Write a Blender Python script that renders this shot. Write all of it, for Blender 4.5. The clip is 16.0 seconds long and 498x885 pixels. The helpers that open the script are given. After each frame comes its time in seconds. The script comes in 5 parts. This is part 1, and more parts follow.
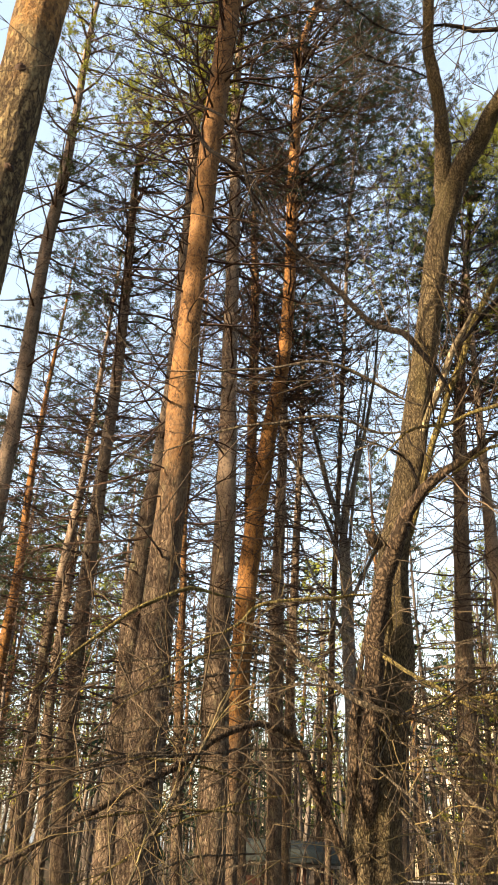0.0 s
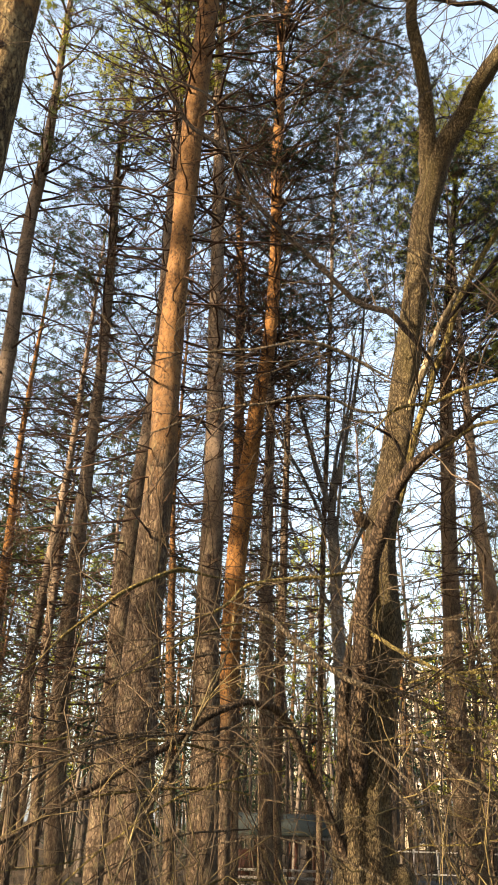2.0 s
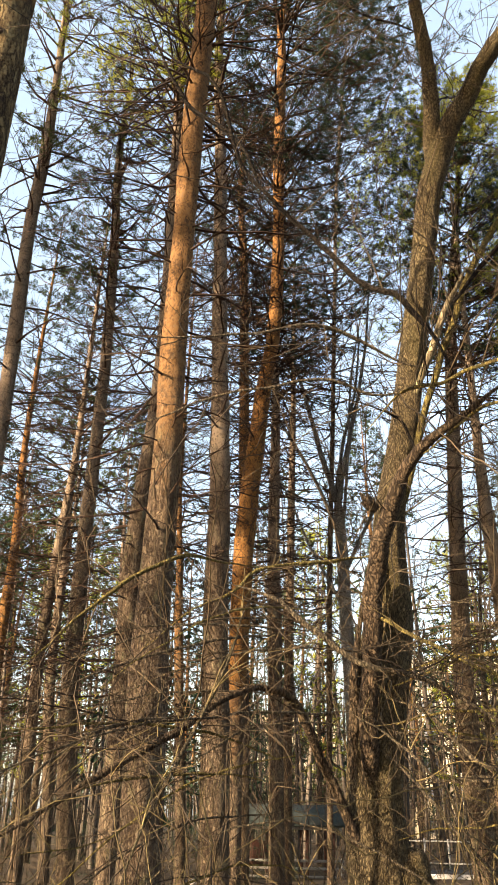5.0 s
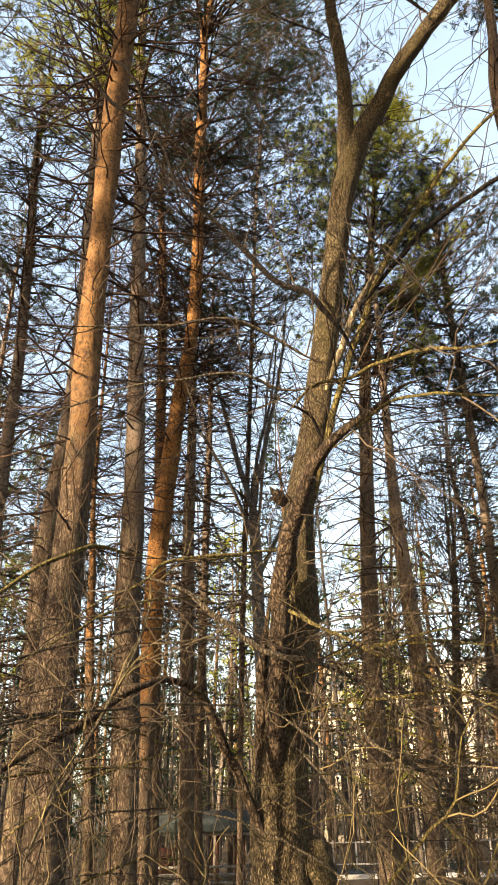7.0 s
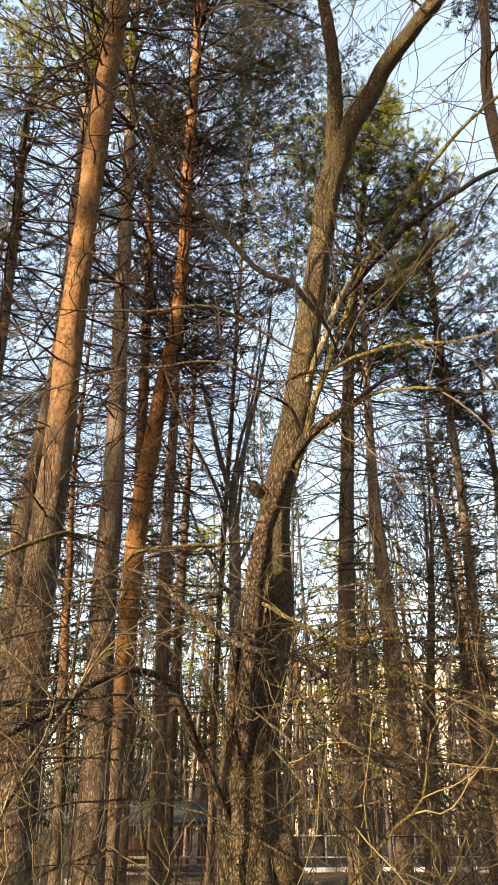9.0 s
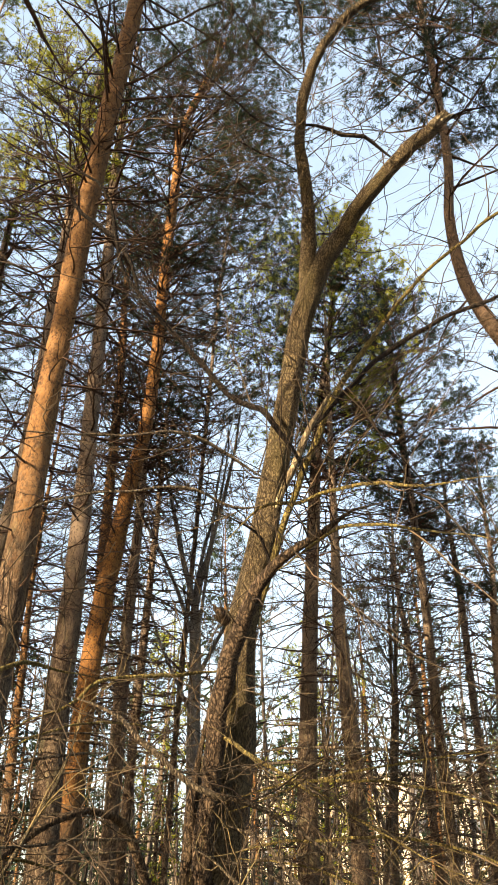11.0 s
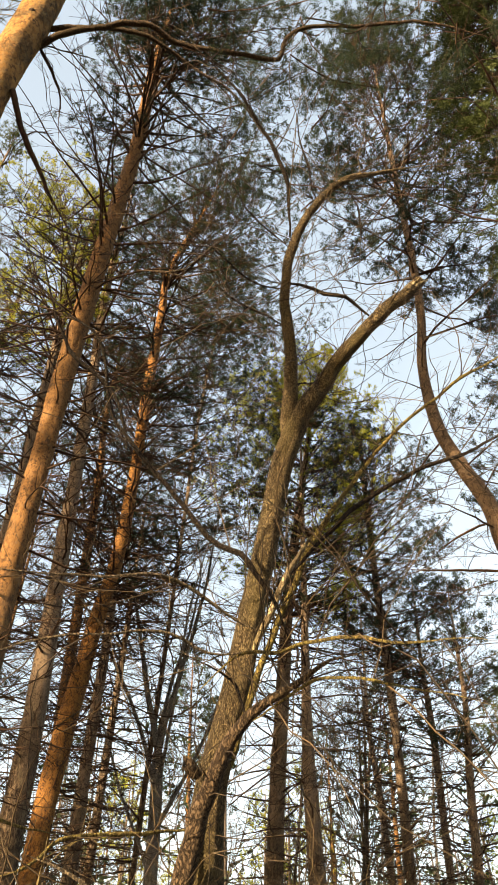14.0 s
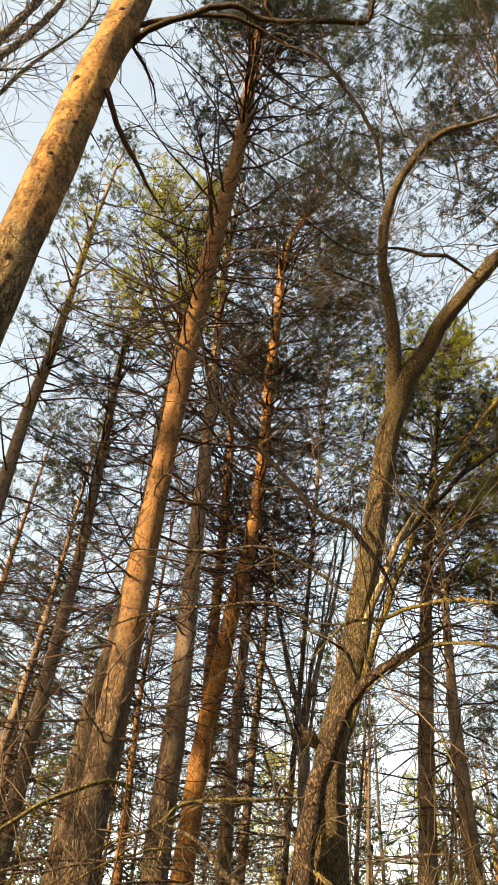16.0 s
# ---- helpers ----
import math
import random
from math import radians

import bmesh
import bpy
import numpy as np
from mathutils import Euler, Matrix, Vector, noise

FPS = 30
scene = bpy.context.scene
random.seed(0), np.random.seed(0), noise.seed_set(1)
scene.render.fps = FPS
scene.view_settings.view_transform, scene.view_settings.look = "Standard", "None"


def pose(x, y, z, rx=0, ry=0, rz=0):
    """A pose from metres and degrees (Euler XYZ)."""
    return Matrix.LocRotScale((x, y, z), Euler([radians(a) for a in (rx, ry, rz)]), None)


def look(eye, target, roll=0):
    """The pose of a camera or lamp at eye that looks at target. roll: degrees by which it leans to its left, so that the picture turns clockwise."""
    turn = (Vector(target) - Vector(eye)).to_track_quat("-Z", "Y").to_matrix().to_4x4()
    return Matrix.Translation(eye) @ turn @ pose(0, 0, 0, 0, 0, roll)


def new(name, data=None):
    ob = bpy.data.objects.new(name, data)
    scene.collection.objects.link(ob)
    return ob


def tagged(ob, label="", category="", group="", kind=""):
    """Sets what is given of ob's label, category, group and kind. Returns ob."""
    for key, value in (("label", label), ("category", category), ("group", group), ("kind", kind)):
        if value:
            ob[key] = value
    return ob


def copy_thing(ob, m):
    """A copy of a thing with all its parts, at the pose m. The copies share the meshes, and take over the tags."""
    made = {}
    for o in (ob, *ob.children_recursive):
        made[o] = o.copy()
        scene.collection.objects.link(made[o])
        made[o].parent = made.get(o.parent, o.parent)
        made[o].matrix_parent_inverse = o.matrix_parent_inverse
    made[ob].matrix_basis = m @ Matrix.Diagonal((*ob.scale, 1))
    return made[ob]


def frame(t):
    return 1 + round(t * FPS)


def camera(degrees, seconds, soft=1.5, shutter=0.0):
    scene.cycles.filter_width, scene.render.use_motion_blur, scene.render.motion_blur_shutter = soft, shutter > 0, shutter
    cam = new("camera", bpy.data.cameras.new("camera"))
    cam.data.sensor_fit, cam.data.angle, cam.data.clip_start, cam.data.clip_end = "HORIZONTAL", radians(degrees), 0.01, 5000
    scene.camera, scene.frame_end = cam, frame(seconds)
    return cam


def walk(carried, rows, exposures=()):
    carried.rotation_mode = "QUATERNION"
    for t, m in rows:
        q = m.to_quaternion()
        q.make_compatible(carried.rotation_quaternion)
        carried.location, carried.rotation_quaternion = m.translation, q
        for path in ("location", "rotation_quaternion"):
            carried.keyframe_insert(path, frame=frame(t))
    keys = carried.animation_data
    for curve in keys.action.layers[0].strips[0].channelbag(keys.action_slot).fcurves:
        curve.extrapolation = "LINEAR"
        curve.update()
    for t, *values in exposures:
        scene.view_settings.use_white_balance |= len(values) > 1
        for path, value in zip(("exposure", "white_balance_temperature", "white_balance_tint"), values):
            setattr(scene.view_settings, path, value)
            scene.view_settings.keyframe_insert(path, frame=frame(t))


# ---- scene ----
cam = camera(35.1, 16.0, soft=1.7)
PATH = [
    (0.0, (-0.000, 0.000, 1.600), (-0.0000, 8.8701, 6.2175), 3.00),
    (0.5, (-0.007, -0.002, 1.594), (0.1145, 8.8882, 6.1701), 2.42),
    (1.0, (-0.003, -0.001, 1.598), (0.1394, 8.9227, 6.1085), 1.63),
    (1.5, (0.002, -0.014, 1.599), (0.1691, 8.9393, 6.0496), 1.58),
    (2.0, (0.003, -0.003, 1.607), (0.1726, 8.9824, 5.9924), 1.81),
    (2.5, (0.000, 0.005, 1.607), (0.1769, 9.0111, 5.9506), 1.96),
    (3.0, (0.008, 0.022, 1.614), (0.1758, 9.0532, 5.9042), 1.85),
    (3.5, (0.007, 0.031, 1.610), (0.1369, 9.0744, 5.8764), 1.76),
    (4.0, (0.007, 0.032, 1.607), (0.0878, 9.0837, 5.8559), 1.29),
    (6.5, (-0.017, 0.042, 1.539), (0.2764, 9.0104, 5.9540), 0.84),
    (7.0, (0.025, 0.046, 1.531), (1.1726, 8.9598, 5.9162), -0.79),
    (7.5, (0.044, 0.047, 1.529), (1.4581, 8.9489, 5.8603), -0.98),
    (8.0, (0.048, 0.059, 1.531), (1.4937, 8.9826, 5.8057), -0.54),
    (10.5, (0.035, 0.087, 1.587), (1.3061, 8.8535, 6.2287), 1.01),
    (11.0, (0.021, 0.023, 1.625), (1.7004, 8.2566, 7.0455), 0.74),
    (11.5, (-0.016, -0.044, 1.644), (1.6975, 7.5878, 7.8748), 0.72),
    (12.0, (-0.043, -0.068, 1.651), (1.5941, 7.1375, 8.3895), 1.02),
    (12.5, (-0.045, -0.064, 1.646), (1.6565, 7.0558, 8.4592), 1.01),
    (13.0, (-0.037, -0.055, 1.644), (1.7801, 7.0741, 8.4165), 0.92),
    (13.5, (-0.026, -0.050, 1.648), (1.8066, 7.1158, 8.3788), 1.01),
    (14.0, (-0.029, -0.052, 1.639), (1.7224, 7.1340, 8.3697), 1.49),
    (14.5, (-0.008, -0.048, 1.632), (1.6097, 7.1531, 8.3795), 2.32),
    (15.0, (0.022, -0.052, 1.622), (1.3891, 7.2550, 8.3107), 3.35),
    (15.5, (0.072, -0.058, 1.608), (0.6863, 7.4425, 8.1935), 5.81),
    (16.0, (0.119, -0.043, 1.611), (0.2569, 7.5649, 8.0996), 6.13),
]
walk(cam, [(t, look(eye, target, roll)) for t, eye, target, roll in PATH], [(0.0, 2.58, 8800, 15.5), (10.5, 2.55, 9000, 15.5), (13.5, 2.41, 10600, 16.5), (16.0, 2.46, 11500, 16)])

# ---- light ----
SUN = Vector((-0.82, -0.48, 0.30)).normalized()
world = bpy.data.worlds.new("sky")
scene.world = world
world.use_nodes = True
wn = world.node_tree.nodes
sky = wn.new("ShaderNodeTexSky")
sky.sky_type = "NISHITA"
sky.sun_disc = False
sky.sun_elevation = math.asin(SUN.z)
sky.sun_rotation = math.atan2(SUN.x, SUN.y)
sky.air_density, sky.dust_density, sky.ozone_density = 1.12, 2.2, 1.5
wn["Background"].inputs[1].default_value = 0.15
sky_fill = wn.new("ShaderNodeMix")  # even blue added to the clear sky: lifts its top, dims the horizon
sky_fill.data_type = "RGBA"
sky_fill.inputs[0].default_value = 0.5
sky_fill.inputs[7].default_value = (0.68, 1.09, 1.66, 1)
world.node_tree.links.new(sky.outputs[0], sky_fill.inputs[6])
world.node_tree.links.new(sky_fill.outputs[2], wn["Background"].inputs[0])
sun = new("sun", bpy.data.lights.new("sun", "SUN"))
sun.data.energy, sun.data.angle, sun.data.color = 5.0, radians(0.6), (1.0, 0.89, 0.72)
sun.matrix_world = look(SUN * 60, (0, 0, 0))


# ---- materials ----
class Nodes:
    def __init__(self, name, rough=0.85):
        self.m = bpy.data.materials.new(name)
        self.m.use_nodes = True
        self.t = self.m.node_tree
        self.p = self.t.nodes["Principled BSDF"]
        self.p.inputs["Roughness"].default_value = rough
        self.p.inputs["Specular IOR Level"].default_value = 0.12
        self.co = self.n("ShaderNodeTexCoord").outputs["Object"]

    def n(self, kind, **values):
        node = self.t.nodes.new(kind)
        for key, v in values.items():
            node.inputs[key.replace("_", " ")].default_value = v
        return node

    def link(self, a, b):
        self.t.links.new(a, b)

    def stretch(self, sx, sy, sz):
        node = self.n("ShaderNodeMapping", Scale=(sx, sy, sz))
        self.link(self.co, node.inputs["Vector"])
        return node.outputs[0]

    def noise(self, scale, vec=None, detail=4.0, rough=0.6):
        node = self.n("ShaderNodeTexNoise", Scale=scale, Detail=detail, Roughness=rough)
        self.link(vec or self.co, node.inputs["Vector"])
        return node.outputs["Fac"]

    def ramp(self, fac, stops):
        node = self.n("ShaderNodeValToRGB")
        els = node.color_ramp.elements
        while len(els) < len(stops):
            els.new(0.5)
        for e, (pos, col) in zip(els, stops):
            e.position, e.color = pos, (*col, 1)
        self.link(fac, node.inputs[0])
        return node.outputs[0]

    def mix(self, fac, a, b, blend="MIX"):
        node = self.t.nodes.new("ShaderNodeMix")
        node.data_type, node.blend_type = "RGBA", blend
        for sock, v in ((0, fac), (6, a), (7, b)):
            if isinstance(v, (int, float)):
                node.inputs[sock].default_value = v
            elif isinstance(v, tuple):
                node.inputs[sock].default_value = (*v, 1)
            else:
                self.link(v, node.inputs[sock])
        return node.outputs[2]

    def math(self, op, a, b=0.0):
        node = self.t.nodes.new("ShaderNodeMath")
        node.operation = op
        for sock, v in ((0, a), (1, b)):
            if isinstance(v, (int, float)):
                node.inputs[sock].default_value = v
            else:
                self.link(v, node.inputs[sock])
        return node.outputs[0]

    def smooth(self, v, lo, hi):
        node = self.n("ShaderNodeMapRange", From_Min=lo, From_Max=hi)
        node.interpolation_type = "SMOOTHSTEP"
        self.link(v, node.inputs["Value"])
        return node.outputs[0]

    def done(self, colour, height=None, strength=0.5, depth=0.01):
        self.link(colour, self.p.inputs["Base Color"])
        if height is not None:
            bump = self.n("ShaderNodeBump", Strength=strength, Distance=depth)
            self.link(height, bump.inputs["Height"])
            self.link(bump.outputs[0], self.p.inputs["Normal"])
        return self.m


def pine_bark(name, low, high, hues, scabs=(0.56, 0.66, 0.6), glow=1.0):
    """Grey-brown fissured plates below, thin flaking bark above; low and high: metres between which it changes."""
    k = Nodes(name, 0.9)
    z = k.n("ShaderNodeSeparateXYZ")
    k.link(k.co, z.inputs[0])
    rnd = k.n("ShaderNodeObjectInfo").outputs["Random"]
    wav = k.noise(2.2)
    h = k.math("ADD", k.math("ADD", z.outputs[2], k.math("MULTIPLY", wav, 3.0)), k.math("MULTIPLY", rnd, 2.0))
    up = k.smooth(h, low + 2.0, high + 2.0)
    warp = k.n("ShaderNodeTexNoise", Scale=9.0, Detail=5.0, Roughness=0.65)
    k.link(k.co, warp.inputs["Vector"])
    bent = k.mix(0.055, k.co, warp.outputs["Color"], "LINEAR_LIGHT")
    mp = k.n("ShaderNodeMapping", Scale=(46, 46, 8.5))
    k.link(bent, mp.inputs["Vector"])
    vor = k.n("ShaderNodeTexVoronoi", Scale=1.0)
    vor.feature = "DISTANCE_TO_EDGE"
    k.link(mp.outputs[0], vor.inputs["Vector"])
    tone = k.n("ShaderNodeTexVoronoi", Scale=1.0)
    k.link(mp.outputs[0], tone.inputs["Vector"])
    plate = k.n("ShaderNodeSeparateColor")
    k.link(tone.outputs["Color"], plate.inputs[0])
    fine = k.noise(70, k.stretch(1, 1, 0.3), 7.0, 0.75)
    broad = k.noise(7, k.stretch(1, 1, 0.35), 5.0, 0.65)
    ragged = k.math("ADD", k.math("MULTIPLY", k.math("SUBTRACT", fine, 0.5), 0.9), k.math("MULTIPLY", k.math("SUBTRACT", broad, 0.5), 0.7))
    crack = k.smooth(k.math("ADD", vor.outputs["Distance"], ragged), -0.14, 0.24)
    shade = k.math("ADD", k.math("MULTIPLY", fine, 0.7), k.math("MULTIPLY", plate.outputs[0], 0.3))
    plates = k.ramp(shade, [(0.28, (0.044 * glow, 0.030 * glow, 0.021)), (0.5, (0.102 * glow, 0.073 * glow, 0.050)), (0.75, (0.182 * glow, 0.140 * glow, 0.098))])
    grey = k.mix(crack, (0.026, 0.017, 0.013), plates)
    lichen = k.smooth(k.noise(6, k.stretch(1, 1, 0.5), 6.0, 0.7), 0.54, 0.68)
    grey = k.mix(k.math("MULTIPLY", lichen, 0.4), grey, (0.21, 0.20, 0.12))
    cells = k.n("ShaderNodeTexVoronoi", Scale=1.0)
    mp2 = k.n("ShaderNodeMapping", Scale=(60, 60, 26))
    k.link(bent, mp2.inputs["Vector"])
    k.link(mp2.outputs[0], cells.inputs["Vector"])
    sep = k.n("ShaderNodeSeparateColor")
    k.link(cells.outputs["Color"], sep.inputs[0])
    flake = k.math("ADD", k.math("MULTIPLY", sep.outputs[0], 0.28), k.math("MULTIPLY", k.noise(9, k.stretch(1, 1, 0.45), 8.0, 0.8), 0.8))
    thin = k.ramp(flake, hues)
    ring = k.smooth(k.noise(3.0, k.stretch(0.4, 0.4, 2.6), 5.0, 0.7), 0.56, 0.66)
    thin = k.mix(k.math("MULTIPLY", ring, 0.45), thin, hues[0][1])
    scab = k.math("MULTIPLY", k.smooth(k.noise(5.5, k.stretch(1, 1, 0.7), 7.0, 0.72), scabs[0], scabs[1]), scabs[2])
    thin = k.mix(scab, thin, k.mix(0.35, grey, thin))
    col = k.mix(up, grey, thin)
    lowh = k.math("ADD", k.math("MULTIPLY", crack, 0.8), k.math("MULTIPLY", fine, 0.4))
    hgt = k.mix(up, lowh, k.mix(scab, k.math("MULTIPLY", flake, 0.7), k.math("ADD", lowh, 0.5)))
    return k.done(col, hgt, 1.0, 0.03)


def willow_bark(name, dark, mid, light, stretch=3.5, scale=75.0):
    """Narrow ragged plates that run along the stem, with dark furrows between."""
    k = Nodes(name, 0.9)
    warp = k.n("ShaderNodeTexNoise", Scale=7.0, Detail=4.0)
    k.link(k.co, warp.inputs["Vector"])
    mp = k.n("ShaderNodeMapping", Scale=(scale, scale, scale / stretch))
    k.link(k.mix(0.04, k.co, warp.outputs["Color"], "LINEAR_LIGHT"), mp.inputs["Vector"])
    vor = k.n("ShaderNodeTexVoronoi", Scale=1.0)
    vor.feature = "DISTANCE_TO_EDGE"
    k.link(mp.outputs[0], vor.inputs["Vector"])
    rough = k.noise(1.3, mp.outputs[0], 5.0, 0.75)
    coarse = k.noise(0.22, mp.outputs[0], 4.0, 0.6)
    ragged = k.math("MULTIPLY", k.math("SUBTRACT", rough, 0.5), 1.1)
    ragged = k.math("ADD", ragged, k.math("MULTIPLY", k.math("SUBTRACT", coarse, 0.5), 0.35))
    crack = k.smooth(k.math("ADD", vor.outputs["Distance"], ragged), -0.04, 0.26)
    col = k.mix(crack, dark, k.ramp(rough, [(0.36, mid), (0.66, light)]))
    moss = k.smooth(k.noise(4.0, k.stretch(1, 1, 0.5), 5.0), 0.5, 0.68)
    col = k.mix(k.math("MULTIPLY", moss, 0.35), col, (mid[0] * 0.85, mid[1] * 0.95, mid[2] * 0.6))
    return k.done(col, k.math("ADD", crack, k.math("MULTIPLY", rough, 0.8)), 1.0, 0.02)


def twig_skin(name, a, b, scale=9.0, rough=0.75):
    k = Nodes(name, rough)
    f = k.noise(scale, None, 5.0, 0.7)
    isl = k.n("ShaderNodeNewGeometry").outputs["Random Per Island"]
    c = k.mix(isl, a, b)
    c = k.mix(k.smooth(f, 0.45, 0.75), c, tuple(0.45 * v for v in a))
    return k.done(c, k.noise(70), 0.5, 0.004)


def needle_skin(name, a, b, c):
    k = Nodes(name, 0.7)
    k.p.inputs["Specular IOR Level"].default_value = 0.05
    isl = k.n("ShaderNodeNewGeometry").outputs["Random Per Island"]
    big = k.noise(0.9, None, 2.0)
    col = k.mix(k.smooth(big, 0.35, 0.65), k.mix(isl, a, b), c)
    tr = k.n("ShaderNodeBsdfTranslucent")
    k.link(col, tr.inputs[0])
    mixer = k.n("ShaderNodeMixShader", Fac=0.2)
    k.link(k.p.outputs[0], mixer.inputs[1])
    k.link(tr.outputs[0], mixer.inputs[2])
    k.link(mixer.outputs[0], k.t.nodes["Material Output"].inputs[0])
    return k.done(col)


def plain(name, a, b, scale, rough=0.7, bump=0.3, metal=0.0):
    k = Nodes(name, rough)
    k.p.inputs["Metallic"].default_value = metal
    f = k.noise(scale, None, 6.0, 0.65)
    return k.done(k.ramp(f, [(0.3, a), (0.7, b)]), f, bump, 0.01)


BARK_PINE = pine_bark("pine_bark", 4.0, 6.5, ((0.34, (0.026, 0.015, 0.009)), (0.45, (0.080, 0.043, 0.021)), (0.60, (0.148, 0.077, 0.031)), (0.8, (0.118, 0.077, 0.048))))
BARK_GREY = pine_bark("grey_pine_bark", 5.0, 8.5, ((0.34, (0.032, 0.024, 0.020)), (0.46, (0.086, 0.065, 0.050)), (0.62, (0.150, 0.113, 0.084)), (0.8, (0.140, 0.110, 0.087))))
BARK_BENT = pine_bark("brown_pine_bark", 2.0, 4.0, ((0.34, (0.026, 0.018, 0.014)), (0.46, (0.070, 0.048, 0.034)), (0.62, (0.118, 0.081, 0.055)), (0.8, (0.100, 0.074, 0.055))))
BARK_NEAR = pine_bark("yellow_pine_bark", 4.4, 5.4, ((0.34, (0.036, 0.020, 0.011)), (0.45, (0.115, 0.060, 0.024)), (0.60, (0.225, 0.122, 0.043)), (0.78, (0.15, 0.106, 0.062))), (0.48, 0.58, 0.75), 1.3)
BARK_ORANGE = pine_bark("orange_pine_bark", 2.6, 4.6, ((0.36, (0.031, 0.016, 0.010)), (0.48, (0.092, 0.045, 0.018)), (0.62, (0.165, 0.079, 0.025)), (0.8, (0.120, 0.071, 0.037))))
BARK_WILLOW = willow_bark("willow_bark", (0.034, 0.025, 0.015), (0.086, 0.065, 0.037), (0.165, 0.127, 0.073), 3.5, 135.0)
BARK_LIMB = willow_bark("limb_bark", (0.036, 0.029, 0.021), (0.085, 0.067, 0.047), (0.15, 0.12, 0.085), 3.0, 90.0)
# limb bark taken near black, so its colour carries the branches' shade
BARK_SHADED = willow_bark("shaded_limb_bark", (0.007, 0.0055, 0.005), (0.016, 0.012, 0.010), (0.030, 0.023, 0.018), 3.0, 90.0)
BARK_BROWN = willow_bark("brown_limb_bark", (0.020, 0.014, 0.010), (0.066, 0.045, 0.030), (0.12, 0.085, 0.056), 3.0, 90.0)
BARK_ASH = willow_bark("ash_grey_bark", (0.07, 0.063, 0.058), (0.17, 0.156, 0.143), (0.27, 0.25, 0.23), 3.0, 60.0)
BARK_SILVER = willow_bark("silver_bark", (0.045, 0.038, 0.034), (0.25, 0.225, 0.20), (0.42, 0.385, 0.345), 3.0, 26.0)
BARK_OLIVE = willow_bark("olive_bark", (0.06, 0.046, 0.018), (0.125, 0.098, 0.036), (0.20, 0.16, 0.060), 3.0, 90.0)
BARE_WOOD = willow_bark("bare_wood", (0.11, 0.085, 0.055), (0.20, 0.16, 0.10), (0.30, 0.245, 0.16), 9.0, 50.0)
TWIG_WILLOW = twig_skin("willow_twig", (0.070, 0.052, 0.033), (0.018, 0.013, 0.010))
TWIG_OLIVE = twig_skin("olive_twig", (0.125, 0.098, 0.046), (0.030, 0.021, 0.014))
TWIG_PINE = twig_skin("pine_twig", (0.015, 0.0085, 0.0065), (0.054, 0.031, 0.020))
# brown twigs darkened to hold the thicket's shade in their colour
TWIG_SHADED = twig_skin("shaded_brown_twig", (0.014, 0.010, 0.008), (0.045, 0.033, 0.022))
TWIG_PALE = twig_skin("pale_twig", (0.20, 0.175, 0.15), (0.11, 0.095, 0.08))
TWIG_FAR = twig_skin("grey_twig", (0.036, 0.030, 0.026), (0.095, 0.080, 0.068))
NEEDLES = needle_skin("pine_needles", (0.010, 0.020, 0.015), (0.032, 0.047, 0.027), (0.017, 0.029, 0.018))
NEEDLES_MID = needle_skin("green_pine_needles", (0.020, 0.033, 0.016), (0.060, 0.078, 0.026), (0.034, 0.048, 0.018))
# the same needles with yellow sunlight put into their colour
NEEDLES_SUNLIT = needle_skin("sunlit_pine_needles", (0.11, 0.135, 0.020), (0.25, 0.25, 0.045), (0.15, 0.17, 0.028))
SOIL = plain("leaf_litter", (0.03, 0.021, 0.014), (0.08, 0.056, 0.034), 3.0, 0.95, 0.8)
CONCRETE = plain("beige_panel", (0.33, 0.29, 0.23), (0.42, 0.375, 0.30), 0.4, 0.85)
GLASS = plain("dark_window", (0.05, 0.06, 0.08), (0.10, 0.11, 0.13), 0.5, 0.15, 0.0)
ROOF = plain("grey_roof_sheet", (0.022, 0.030, 0.028), (0.05, 0.06, 0.056), 2.0, 0.95)
RED_PAINT = plain("red_brown_paint", (0.050, 0.022, 0.018), (0.085, 0.036, 0.028), 5.0, 0.6)
WHITE_PAINT = plain("white_paint", (0.13, 0.125, 0.12), (0.24, 0.23, 0.22), 6.0, 0.6)
GREY_PAINT = plain("grey_paint", (0.25, 0.25, 0.26), (0.36, 0.36, 0.36), 4.0, 0.6)


